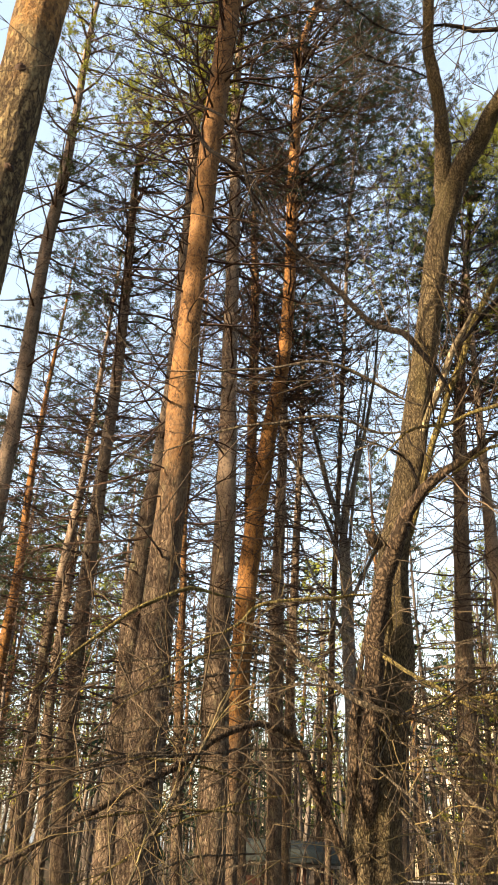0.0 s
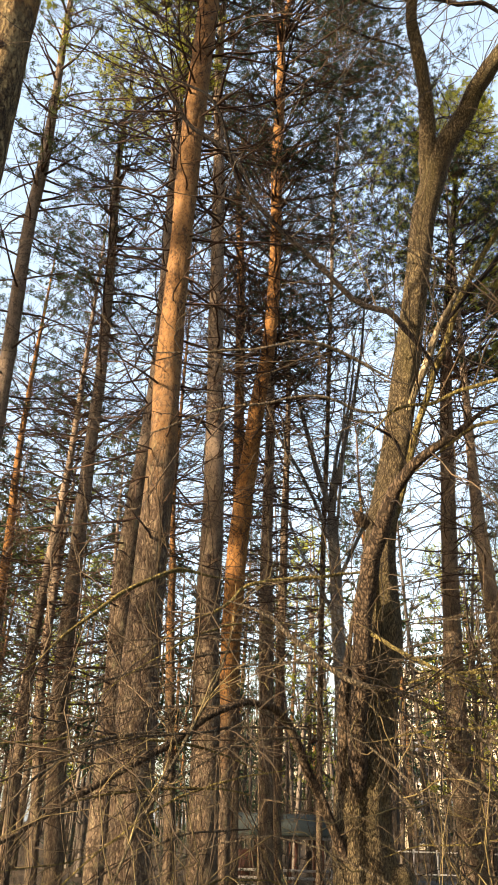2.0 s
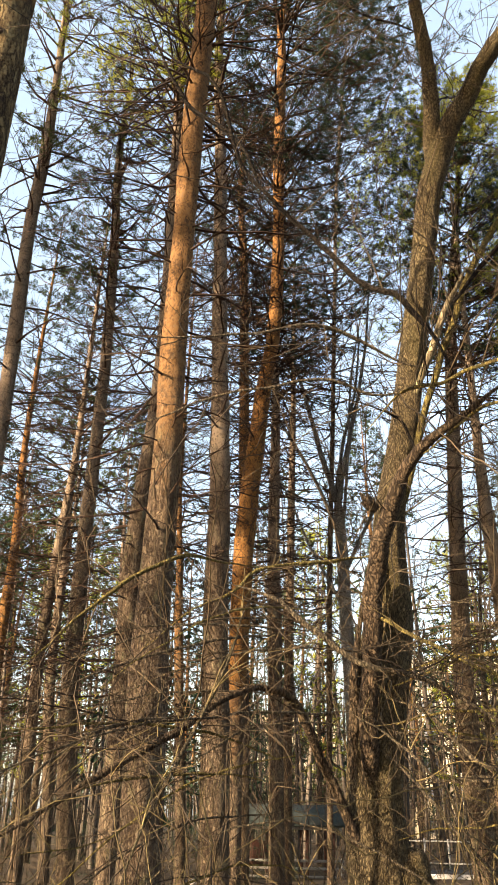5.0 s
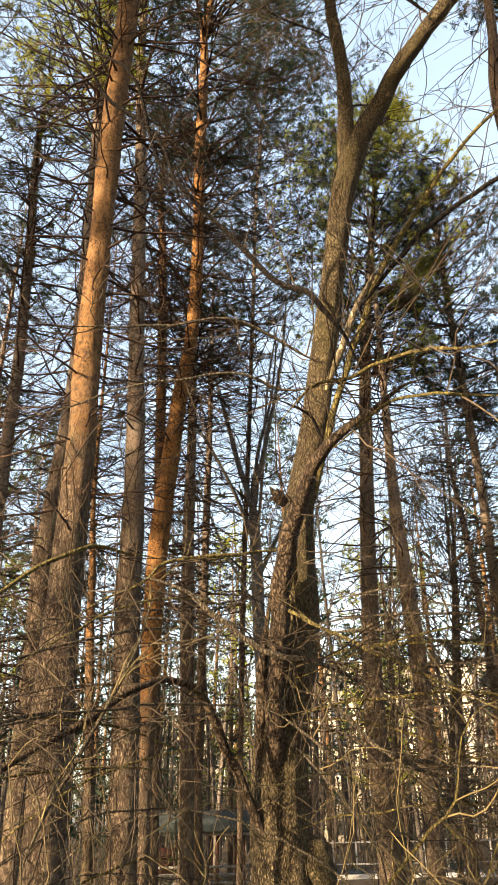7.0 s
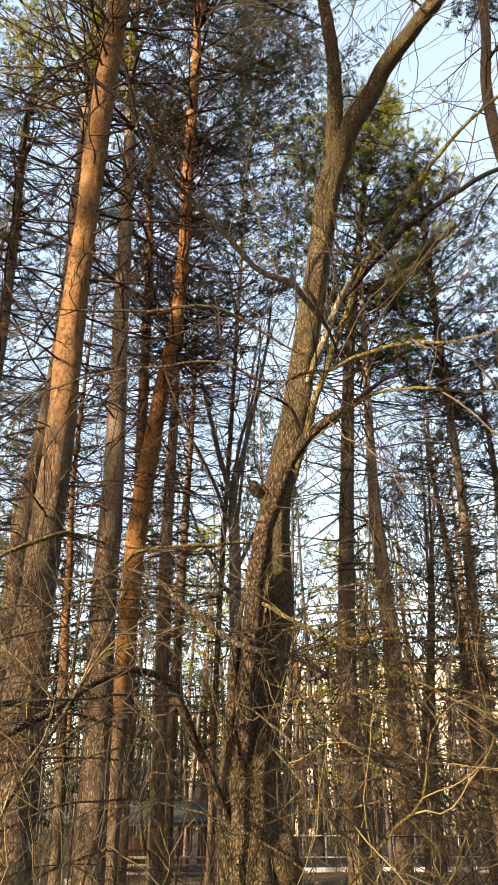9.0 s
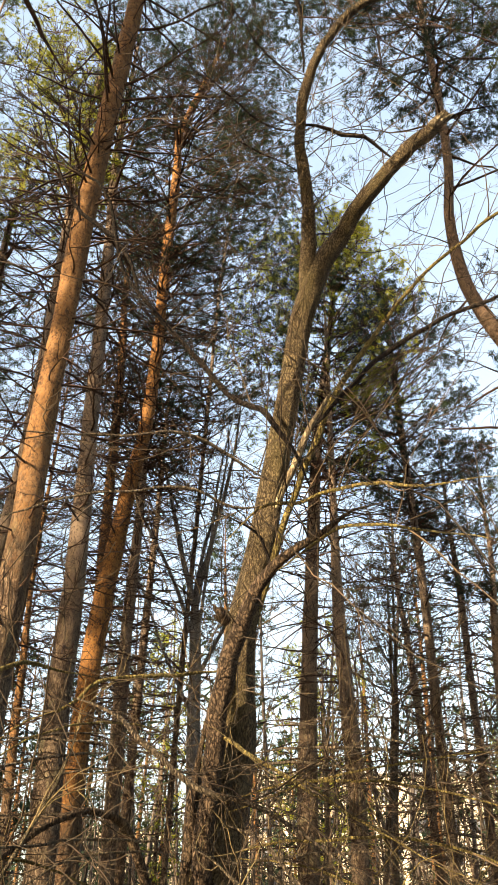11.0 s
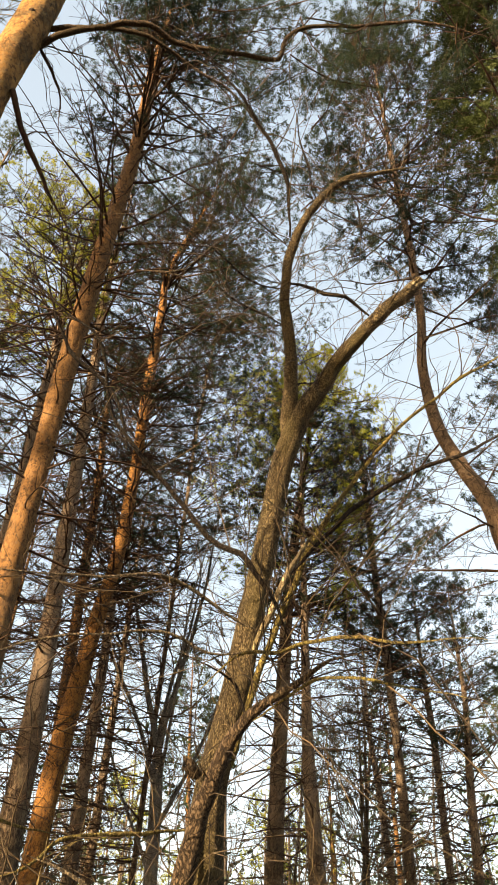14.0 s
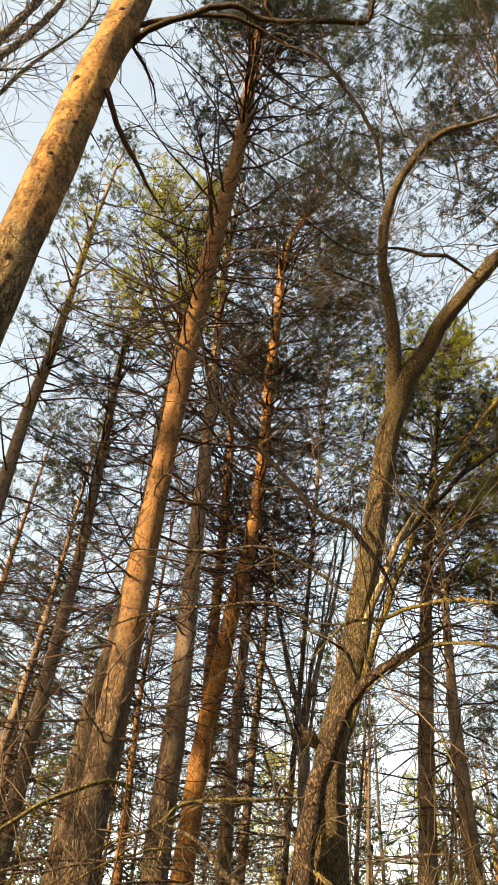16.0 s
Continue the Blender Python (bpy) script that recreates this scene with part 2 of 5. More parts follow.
# ---- mesh tools ----
class Geo:
    """Gathers tubes and loose triangles, then becomes one mesh."""

    def __init__(self, origin=(0, 0, 0)):
        self.v, self.f4, self.f3, self.count, self.o = [], [], [], 0, np.array(origin, float)

    def add(self, v, quads=None, tris=None):
        self.v.append(np.asarray(v, float) - self.o)
        if quads is not None:
            self.f4.append(np.asarray(quads) + self.count)
        if tris is not None:
            self.f3.append(np.asarray(tris) + self.count)
        self.count += len(v)

    def tube(self, pts, rad, sides=5, wave=None):
        pts, rad = np.asarray(pts, float), np.asarray(rad, float)
        n = len(pts)
        tan = np.gradient(pts, axis=0)
        tan /= np.linalg.norm(tan, axis=1, keepdims=True) + 1e-9
        ref = np.eye(3)[np.argmin(np.abs(tan.mean(0)))]
        u = np.cross(tan, ref)
        u /= np.linalg.norm(u, axis=1, keepdims=True) + 1e-9
        w = np.cross(tan, u)
        a = np.arange(sides) * (2 * math.pi / sides)
        r = rad[:, None] * (np.ones((n, sides)) if wave is None else wave)
        ring = pts[:, None] + r[:, :, None] * (np.cos(a)[None, :, None] * u[:, None] + np.sin(a)[None, :, None] * w[:, None])
        i = np.arange(n - 1)[:, None] * sides
        j = np.arange(sides)[None, :]
        k = (j + 1) % sides
        q = np.stack([i + j, i + k, i + sides + k, i + sides + j], -1).reshape(-1, 4)
        self.add(ring.reshape(-1, 3), q)

    def mesh(self, name):
        v = np.concatenate(self.v)
        q = np.concatenate(self.f4) if self.f4 else np.zeros((0, 4), int)
        t = np.concatenate(self.f3) if self.f3 else np.zeros((0, 3), int)
        me = bpy.data.meshes.new(name)
        me.vertices.add(len(v))
        me.vertices.foreach_set("co", v.ravel())
        me.loops.add(q.size + t.size)
        me.loops.foreach_set("vertex_index", np.concatenate([q.ravel(), t.ravel()]).astype(np.int32))
        me.polygons.add(len(q) + len(t))
        starts = np.concatenate([np.arange(len(q)) * 4, q.size + np.arange(len(t)) * 3])
        me.polygons.foreach_set("loop_start", starts.astype(np.int32))
        me.polygons.foreach_set("use_smooth", np.concatenate([np.ones(len(q), bool), np.zeros(len(t), bool)]))
        me.update(calc_edges=True)
        return me


def part(name, geo, material, parent, label="", kind=""):
    """One mesh object under a thing or under a part."""
    me = geo.mesh(name) if isinstance(geo, Geo) else geo
    if not me.materials:
        me.materials.append(material)
    ob = new(name, me)
    ob.parent = parent
    return tagged(ob, label, kind=kind)


def thing(name, base, label, category, group="", kind=""):
    ob = new(name)
    ob.location = base
    ob.empty_display_size = 0.2
    return tagged(ob, label, category, group, kind)


def unit(v):
    return v / (np.linalg.norm(v) + 1e-9)


def curve(nodes, step):
    """Points and radii along a smooth line through the nodes (x, y, z, radius), about step apart."""
    c = np.array(nodes, float)
    c = np.vstack([2 * c[0] - c[1], c, 2 * c[-1] - c[-2]])
    out = []
    for i in range(1, len(c) - 2):
        n = max(2, int(np.linalg.norm(c[i + 1, :3] - c[i, :3]) / step))
        s = np.linspace(0, 1, n, endpoint=False)[:, None]
        a, b, d, e = c[i - 1], c[i], c[i + 1], c[i + 2]
        out.append(0.5 * (2 * b + (d - a) * s + (2 * a - 5 * b + 4 * d - e) * s**2 + (3 * b - a - 3 * d + e) * s**3))
    out = np.vstack([*out, c[-2:-1]])
    return out[:, :3], np.maximum(out[:, 3], 0.0015)


def sprig(rng, start, way, length, n=6, wander=0.25, lift=0.0):
    """A wandering line from start; lift bends it up (or down)."""
    pts, d = [np.array(start, float)], unit(np.array(way, float))
    for _ in range(n):
        d = unit(d + rng.normal(0, wander, 3) + (0, 0, lift))
        pts.append(pts[-1] + d * (length / n))
    return np.array(pts)


def tufts(geo, rng, where, ways, size=0.16, needles=10, width=0.015):
    """Brushes of needles at the given places."""
    where, ways = np.asarray(where), np.asarray(ways)
    m = len(where)
    if not m:
        return
    d = rng.normal(0, 1, (m, needles, 3))
    d /= np.linalg.norm(d, axis=2, keepdims=True)
    d = d + 0.6 * ways[:, None]
    d /= np.linalg.norm(d, axis=2, keepdims=True) + 1e-9
    base = where[:, None] + rng.normal(0, size * 0.16, (m, needles, 3))
    side = np.cross(d, rng.normal(0, 1, (m, needles, 3)))
    side /= np.linalg.norm(side, axis=2, keepdims=True) + 1e-9
    ln = size * rng.uniform(0.6, 1.15, (m, needles, 1))
    v = np.stack([base - side * width, base + side * width, base + d * ln], 2).reshape(-1, 3)
    geo.add(v, None, np.arange(len(v)).reshape(-1, 3))


# ---- trees ----
def trunk_geo(nodes, base, sides, step, rough, seed):
    g = Geo(base)
    pts, rad = curve(nodes, step)
    a = np.arange(sides) * (2 * math.pi / sides)
    wave = np.ones((len(pts), sides))
    for i in range(len(pts)):
        z = pts[i, 2]
        for j in range(sides):
            c, s = math.cos(a[j]), math.sin(a[j])
            wave[i, j] += rough * noise.noise(Vector((c * 1.2 + seed, s * 1.2, z * 0.9)))
            wave[i, j] += 0.7 * rough * noise.noise(Vector((c * 4.5, s * 4.5 + seed, z * 3.0)))
    g.tube(pts, rad, sides, wave)
    return g


def dry_branch(g, rng, p0, r0, az, ln, up, far=False):
    """One dead side branch: it sags from the trunk, lifts at its end and carries forking twigs."""
    way = np.array([math.cos(az), math.sin(az), rng.uniform(-0.25, 0.15) + 0.3 * up])
    n = 7
    pts, d = [p0 + unit(way * (1, 1, 0)) * r0 * 0.7], unit(way)
    for q in range(n):
        d = unit(d + rng.normal(0, 0.13, 3) + (0, 0, -0.05 + 0.16 * q / n))
        pts.append(pts[-1] + d * (ln / n))
    pts = np.array(pts)
    th = min(0.026, 0.007 + 0.0075 * ln)
    if far:
        g.tube(pts[::2], np.linspace(th, 0.006, 4), 3)
        return
    g.tube(pts, np.linspace(th, 0.0042, 8), 3)
    flat = unit(np.cross(way, (0, 0, 1)))
    for q in range(int(ln * 3.2 + rng.random())):
        i = int(rng.integers(2, 8))
        sgn = 1 if q % 2 else -1
        w2 = unit(pts[i] - pts[i - 1]) + flat * sgn * rng.uniform(0.4, 1.1) + rng.normal(0, 0.25, 3)
        l2 = rng.uniform(0.25, 0.9) * min(1.0, 0.4 + 0.35 * ln)
        s2 = sprig(rng, pts[i], w2, l2, 3, 0.22, 0.0)
        g.tube(s2, np.linspace(0.0065, 0.0034, 4), 3)
        for _ in range(int(rng.integers(1, 4))):
            k = int(rng.integers(1, 4))
            w3 = unit(s2[k] - s2[k - 1]) + rng.normal(0, 0.6, 3)
            g.tube([s2[k], s2[k] + unit(w3) * l2 * rng.uniform(0.25, 0.5)], (0.0042, 0.003), 3)


def pine(nodes, height, crown_from, crown_r, seed, label, dead_from=3.0, sides=14, step=0.25, rough=0.10, bark=None,
         needles=None, dead=1.0, full=1.0, tuft=0.095, far=False, split=True, tip=(0.1, 0.05), thick=1.0, side=(0, 0), group="pines of the wood"):
    """A Scots pine: bare tapered trunk, dry side branches below, tufted crown above."""
    rng = np.random.default_rng(seed)
    nodes = [tuple(q) for q in nodes]
    split = split and not far
    x, y, z, r = nodes[0]
    lean = [(nodes[1][k] - nodes[0][k]) / (nodes[1][2] - nodes[0][2]) * 0.5 for k in (0, 1)]
    if z > 0.3:
        for zz in ((z * 0.5, 0.4, -0.1) if z > 1.0 else (-0.1,)):
            flare = 1.05 if zz > 0.2 else 1.35
            nodes.insert(0, (x - lean[0] * (z - zz), y - lean[1] * (z - zz), zz, r * flare))
    x, y, z, r = nodes[-1]
    if height > z + 1:
        nodes += [(x + tip[0] * 0.5, y + tip[1] * 0.5, z + (height - z) * 0.5, r * 0.6), (x + tip[0], y + tip[1], height, 0.012)]
    bx, by = nodes[0][:2]
    base = (bx, by, 0.0)
    tree = thing("pine_tree", base, label, "tree", group)
    part("trunk", trunk_geo(nodes, base, sides, step, rough, seed), bark or BARK_PINE, tree)
    c = np.array(nodes)
    c = c[np.argsort(c[:, 2])]

    def axis(h):
        return np.array([np.interp(h, c[:, 2], c[:, 0]), np.interp(h, c[:, 2], c[:, 1]), h]), np.interp(h, c[:, 2], c[:, 3])

    g = Geo(base)
    h = dead_from
    turn = rng.uniform(0, 6.28)
    while h < crown_from + max(1.0, 0.22 * (height - crown_from)):
        up = min(1.0, (h - dead_from) / max(2.0, crown_from - dead_from))
        turn += rng.uniform(0.5, 1.2)
        count = int(rng.integers(3, 6) * dead + rng.random())
        for q in range(count):
            az = turn + q * 6.283 / count + rng.normal(0, 0.3)
            p0, r0 = axis(h + rng.normal(0, 0.09))
            if split:
                g = Geo(base)
            dry_branch(g, rng, p0, r0, az, rng.uniform(0.35, 1.0) * (1.6 + 1.8 * up) * (0.25 if rng.random() < 0.16 else 1.0), up, far)
            if split:
                part("branch", g, TWIG_PINE, tree, "dark dry leafless branch")
        h += rng.uniform(0.2, 0.4) / max(dead, 0.3) ** 0.5
    if g.count and not split:
        part("dry_wood", g, TWIG_PINE, tree, "dark dry leafless side branches", "stuff")
    g, gn = Geo(base), Geo(base)
    span = height - crown_from
    h = crown_from
    where, ways = [], []
    while h < height - 0.15:
        s = (h - crown_from) / span
        reach = crown_r * (0.55 + 0.9 * s) if s < 0.4 else crown_r * (0.91 - 0.75 * ((s - 0.4) / 0.6) ** 1.6)
        for _ in range(int(rng.integers(2, 5) * (1 + (thick - 1) * min(1.3, 1.8 * s)) + 0.5)):
            az = rng.uniform(0, 2 * math.pi)
            p0, r0 = axis(h)
            ln = reach * rng.uniform(0.55, 1.15) * (1 + 0.65 * (math.cos(az) * side[0] + math.sin(az) * side[1]))
            way = np.array([math.cos(az), math.sin(az), 0.1 + 0.6 * s + rng.uniform(-0.2, 0.2)])
            pts = sprig(rng, p0, way, ln, 7, 0.12, 0.04)
            th = max(0.008, min(0.035, r0 * 0.4))
            g.tube(pts[::2], np.linspace(th, 0.004, 4), 3)
            flat = unit(np.array([-way[1], way[0], 0.0]))
            for _ in range(max(3, int(round((4 if far else 7) * full * (0.5 + 0.4 * ln))))):
                i = min(7, int(2.2 + 5.8 * rng.random() ** 0.7))
                out = 0.16 + 0.3 * ln * (1.1 - i / 8)
                c2 = pts[i] + flat * rng.normal(0, out) + unit(way) * rng.uniform(0, 0.2) + (0, 0, rng.normal(0.06, 0.07))
                if not far:
                    g.tube([pts[i - 1], c2], (0.007, 0.003), 3)
                for _ in range(4 if far else 6):
                    d = unit(unit(way) * 0.6 + rng.normal(0, 0.6, 3) + (0, 0, 0.35))
                    where.append(c2 + d * rng.uniform(0.03, 0.13) * (1.6 if far else 1.0))
                    ways.append(d)
        h += rng.uniform(0.25, 0.5) * (1.0 if span < 9 else 1.25)
    tufts(gn, rng, where, ways, tuft, 4 if far else 8, 0.12 * tuft if far else 0.0074)
    part("crown_wood", g, TWIG_PINE, tree, "brown crooked crown branches", "stuff")
    part("crown", gn, needles or NEEDLES, tree, "tufted needles, sunlight put into their yellow-green colour" if needles is NEEDLES_SUNLIT else "tufted green needles" if needles is NEEDLES_MID else "tufted dark blue-green needles", "stuff")
    return tree


ground = Geo()
n = 90
gx = np.sign(np.linspace(-1, 1, n)) * np.abs(np.linspace(-1, 1, n)) ** 2.5 * 900
xx, yy = np.meshgrid(gx, gx)
zz = np.array([[0.05 * noise.noise(Vector((a * 0.35, b * 0.35, 0))) + 0.12 * noise.noise(Vector((a * 0.05, b * 0.05, 3))) for a in gx] for b in gx])
i, j = np.meshgrid(np.arange(n - 1), np.arange(n - 1))
k = (j * n + i).ravel()
ground.add(np.stack([xx, yy, zz], -1).reshape(-1, 3), np.stack([k, k + 1, k + n + 1, k + n], -1))
tagged(part("ground", ground, SOIL, None), "brown forest floor of leaf litter and needles", "ground", kind="structure")

GREY = "tall Scots pine with grey-brown bark and dry side branches"
pine([(-0.80, 7.86, 1.34, 0.1968), (-0.83, 7.86, 2.80, 0.1837), (-0.82, 7.86, 4.21, 0.1660), (-0.80, 7.86, 5.18, 0.1563), (-0.81, 7.86, 6.65, 0.1454), (-0.79, 7.86, 8.10, 0.1371), (-0.76, 7.86, 10.22, 0.1521), (-0.66, 7.87, 12.97, 0.1505), (-0.53, 7.89, 16.27, 0.1359), (-0.56, 7.88, 19.83, 0.1114)], 25.0, 16.0, 3.3, 1, "thick Scots pine with orange upper trunk and dry side branches", 4.2, 26, 0.08, full=1.5, thick=2.4, dead=0.85, side=(0.6, 0))
pine([(-1.55, 11.40, 1.58, 0.1523), (-1.54, 11.40, 3.70, 0.1671), (-1.54, 11.40, 5.37, 0.1532), (-1.38, 11.42, 8.36, 0.1047), (-1.39, 11.42, 12.13, 0.0915), (-1.43, 11.41, 15.57, 0.0833)], 19.5, 14.0, 2.0, 2, "Scots pine with sunlit yellow-green crown beside a thicker pine", full=1.9, thick=2.1, side=(-1, 0), needles=NEEDLES_SUNLIT, bark=BARK_GREY)
pine([(-0.23, 11.50, 1.97, 0.2011), (-0.30, 11.50, 4.19, 0.1841), (-0.31, 11.50, 6.40, 0.1605), (-0.43, 11.49, 9.63, 0.1298), (-0.53, 11.49, 12.99, 0.1110), (-0.67, 11.49, 16.21, 0.0917)], 21.5, 15.5, 1.6, 3, "slim grey Scots pine with many dry side branches", dead=0.7, bark=BARK_GREY, dead_from=5.2)
pine([(0.04, 14.00, 1.20, 0.1318), (0.03, 14.00, 2.91, 0.1497), (0.06, 14.00, 4.77, 0.1795), (0.12, 14.00, 6.34, 0.1888), (0.26, 14.00, 7.84, 0.1758), (0.46, 14.00, 9.62, 0.1505), (0.64, 14.00, 10.87, 0.1439), (0.72, 14.00, 13.00, 0.1270), (0.73, 14.00, 15.57, 0.1355), (0.80, 14.00, 18.93, 0.1173), (0.84, 14.00, 21.05, 0.0837)], 27.5, 13.8, 3.9, 4, "orange-barked Scots pine with a dense dark crown", dead=0.95, full=1.3, thick=2.5, side=(0.7, 0), tip=(1.5, 0), dead_from=5.2, bark=BARK_ORANGE)
pine([(0.83, 15.98, 1.71, 0.1430), (0.79, 15.98, 4.16, 0.1434), (0.75, 15.98, 7.04, 0.1318), (0.78, 15.98, 9.45, 0.1023), (0.78, 15.98, 12.03, 0.0818)], 20, 11.0, 2.2, 5, GREY, dead=1.1, bark=BARK_GREY, dead_from=5.2)
pine([(0.27, 17.00, 1.69, 0.0869), (0.15, 17.00, 6.07, 0.1046), (0.07, 17.00, 10.21, 0.1232), (-0.04, 17.00, 15.00, 0.1069), (-0.18, 17.00, 17.41, 0.0804)], 22, 14.0, 2.2, 6, "thin reddish Scots pine with dry branches", dead=1.1, dead_from=5.2)
pine([(-2.54, 13.77, 1.08, 0.1462), (-2.74, 13.73, 3.18, 0.1484), (-2.78, 13.72, 5.56, 0.1408), (-2.78, 13.72, 7.42, 0.1281), (-2.77, 13.72, 9.93, 0.1151), (-2.85, 13.71, 12.53, 0.0989), (-2.98, 13.69, 15.35, 0.0797)], 19.5, 11.0, 1.8, 7, GREY, bark=BARK_GREY, full=0.8, dead=0.55, needles=NEEDLES_MID)
pine([(-4.10, 12.34, 3.75, 0.1543), (-4.16, 12.32, 6.73, 0.1432), (-4.19, 12.31, 9.09, 0.1342), (-4.26, 12.28, 11.99, 0.1240), (-4.22, 12.30, 13.85, 0.1190), (-4.24, 12.29, 16.07, 0.0884), (-4.30, 12.27, 18.78, 0.0676)], 23.5, 12.0, 2.0, 8, "leaning grey Scots pine with an airy light crown", dead=0.5, full=0.9, needles=NEEDLES_MID, bark=BARK_GREY)
pine([(-6.20, 21.11, 5.62, 0.1478), (-6.19, 21.11, 8.40, 0.1256), (-6.32, 21.07, 10.97, 0.0992), (-6.33, 21.07, 14.06, 0.0702)], 20, 12.0, 2.0, 9, "distant Scots pine with sunlit orange trunk", bark=BARK_ORANGE)
pine([(-4.18, 17.51, 1.99, 0.1241), (-4.23, 17.50, 4.98, 0.1104), (-4.10, 17.53, 7.71, 0.1055), (-4.00, 17.55, 9.78, 0.0834)], 18, 10.5, 1.8, 10, GREY, bark=BARK_GREY, full=0.5)
pine([(-4.12, 19.57, 1.72, 0.1251), (-4.39, 19.51, 4.46, 0.1204), (-4.41, 19.51, 7.21, 0.1000), (-4.46, 19.50, 9.19, 0.0747)], 18, 10.5, 1.8, 11, GREY, bark=BARK_GREY, full=0.6, needles=NEEDLES_MID)
pine([(-1.16, 19.97, 1.63, 0.1273), (-1.41, 19.95, 5.35, 0.1116), (-1.51, 19.95, 7.49, 0.0880), (-1.62, 19.94, 9.86, 0.0618)], 19, 10.0, 2.0, 12, "thin Scots pine with sunlit orange upper trunk")
pine([(1.28, 19.96, 2.33, 0.1166), (1.34, 19.96, 5.49, 0.1120), (1.41, 19.95, 9.21, 0.0990), (1.47, 19.95, 11.78, 0.0804)], 19, 12.5, 2.2, 13, GREY, dead=1.1, bark=BARK_GREY, dead_from=5.2)
pine([(4.98, 17.30, 1.12, 0.2605), (4.91, 17.32, 2.70, 0.2366), (4.91, 17.32, 4.43, 0.2227), (5.01, 17.29, 6.98, 0.1843), (5.17, 17.24, 9.88, 0.1687), (5.29, 17.21, 11.81, 0.1539), (5.45, 17.16, 13.60, 0.1382)], 22, 12.0, 3.4, 15, "stout Scots pine with sunlit greenish crown", needles=NEEDLES_SUNLIT, dead=1.0, full=2.6, thick=1.8, tip=(1.1, 0), bark=BARK_GREY)
pine([(5.50, 16.09, 1.14, 0.1589), (5.56, 16.06, 4.22, 0.1734), (5.48, 16.09, 5.99, 0.1698), (5.40, 16.12, 7.95, 0.1403), (5.40, 16.12, 9.65, 0.1063)], 18.5, 11.5, 2.4, 16, GREY, dead=0.9, full=1.7, bark=BARK_GREY)
pine([(8.43, 18.14, 6.55, 0.1284), (8.44, 18.13, 9.66, 0.1148), (8.39, 18.15, 12.02, 0.1084), (8.33, 18.18, 14.78, 0.1010), (8.29, 18.20, 18.05, 0.0829)], 20, 11.5, 3.3, 17, "Scots pine with broad dark layered crown", full=2.4, thick=1.3, bark=BARK_GREY)
pine([(11.06, 21.30, 7.49, 0.1069), (11.11, 21.27, 11.19, 0.1023), (11.06, 21.30, 13.39, 0.0725)], 17, 12.5, 1.8, 18, GREY, bark=BARK_GREY, full=1.5, thick=1.3)
pine([(10.44, 23.81, 8.03, 0.1172), (10.32, 23.86, 10.29, 0.1071), (10.16, 23.93, 12.49, 0.0757)], 17, 12.0, 1.8, 19, GREY, bark=BARK_GREY, full=1.5, thick=1.3)
pine([(9.76, 17.46, 6.49, 0.1137), (9.89, 17.39, 8.45, 0.0950), (10.05, 17.29, 10.26, 0.0721)], 14, 9.0, 2.0, 20, GREY, bark=BARK_GREY, full=1.5, thick=1.3)
pine([(2.13, 18.47, 3.82, 0.0643), (2.24, 18.45, 7.42, 0.0665), (2.37, 18.44, 10.26, 0.0619), (2.58, 18.41, 15.40, 0.0535), (2.76, 18.39, 19.61, 0.0467)], 29, 12.5, 3.8, 24, "slim Scots pine with long layered dark branches", dead=0.8, full=1.7, thick=2.3, tip=(0.8, 0), bark=BARK_GREY)
bent_pine = pine([(5.76, 7.68, 5.65, 0.1135), (5.72, 7.71, 7.11, 0.1193), (5.58, 7.82, 7.96, 0.1198), (5.50, 7.87, 8.78, 0.1193), (5.28, 8.04, 9.63, 0.1112), (5.10, 8.17, 10.55, 0.1017), (5.06, 8.20, 11.93, 0.0841), (5.18, 8.11, 13.27, 0.0803), (5.22, 8.08, 15.24, 0.0730), (5.22, 8.08, 17.89, 0.0649)], 26.5, 14.5, 3.4, 21, "bent Scots pine with a curved grey-brown trunk", 8.0, 18, 0.15, dead=0.3, full=2.0, thick=1.5, bark=BARK_BENT)
pine([(8.4, 9.0, 4.0, 0.15), (8.3, 9.0, 8.0, 0.12)], 17.5, 9.0, 2.5, 25, "Scots pine with dark tufted crown", 5.0, bark=BARK_GREY, full=2.2, thick=1.5)
pine([(4.6, 3.6, 4.0, 0.16), (4.5, 3.6, 8.0, 0.13)], 17, 8.9, 2.0, 23, "close Scots pine with low dark crown overhead", 6.0, bark=BARK_GREY, full=1.9, thick=1.5, side=(0.6, 0), needles=NEEDLES_MID, dead=0.5)
close_pine = pine([(-1.24, 2.73, 4.90, 0.1184), (-1.25, 2.73, 5.41, 0.1260), (-1.25, 2.73, 6.03, 0.1352), (-1.25, 2.73, 6.76, 0.1365), (-1.24, 2.73, 7.67, 0.1384), (-1.22, 2.74, 8.81, 0.1362)], 19, 11.5, 2.6, 22, "close Scots pine with yellow-orange bark and knots", 30.0, 40, 0.05, 0.09, BARK_NEAR)


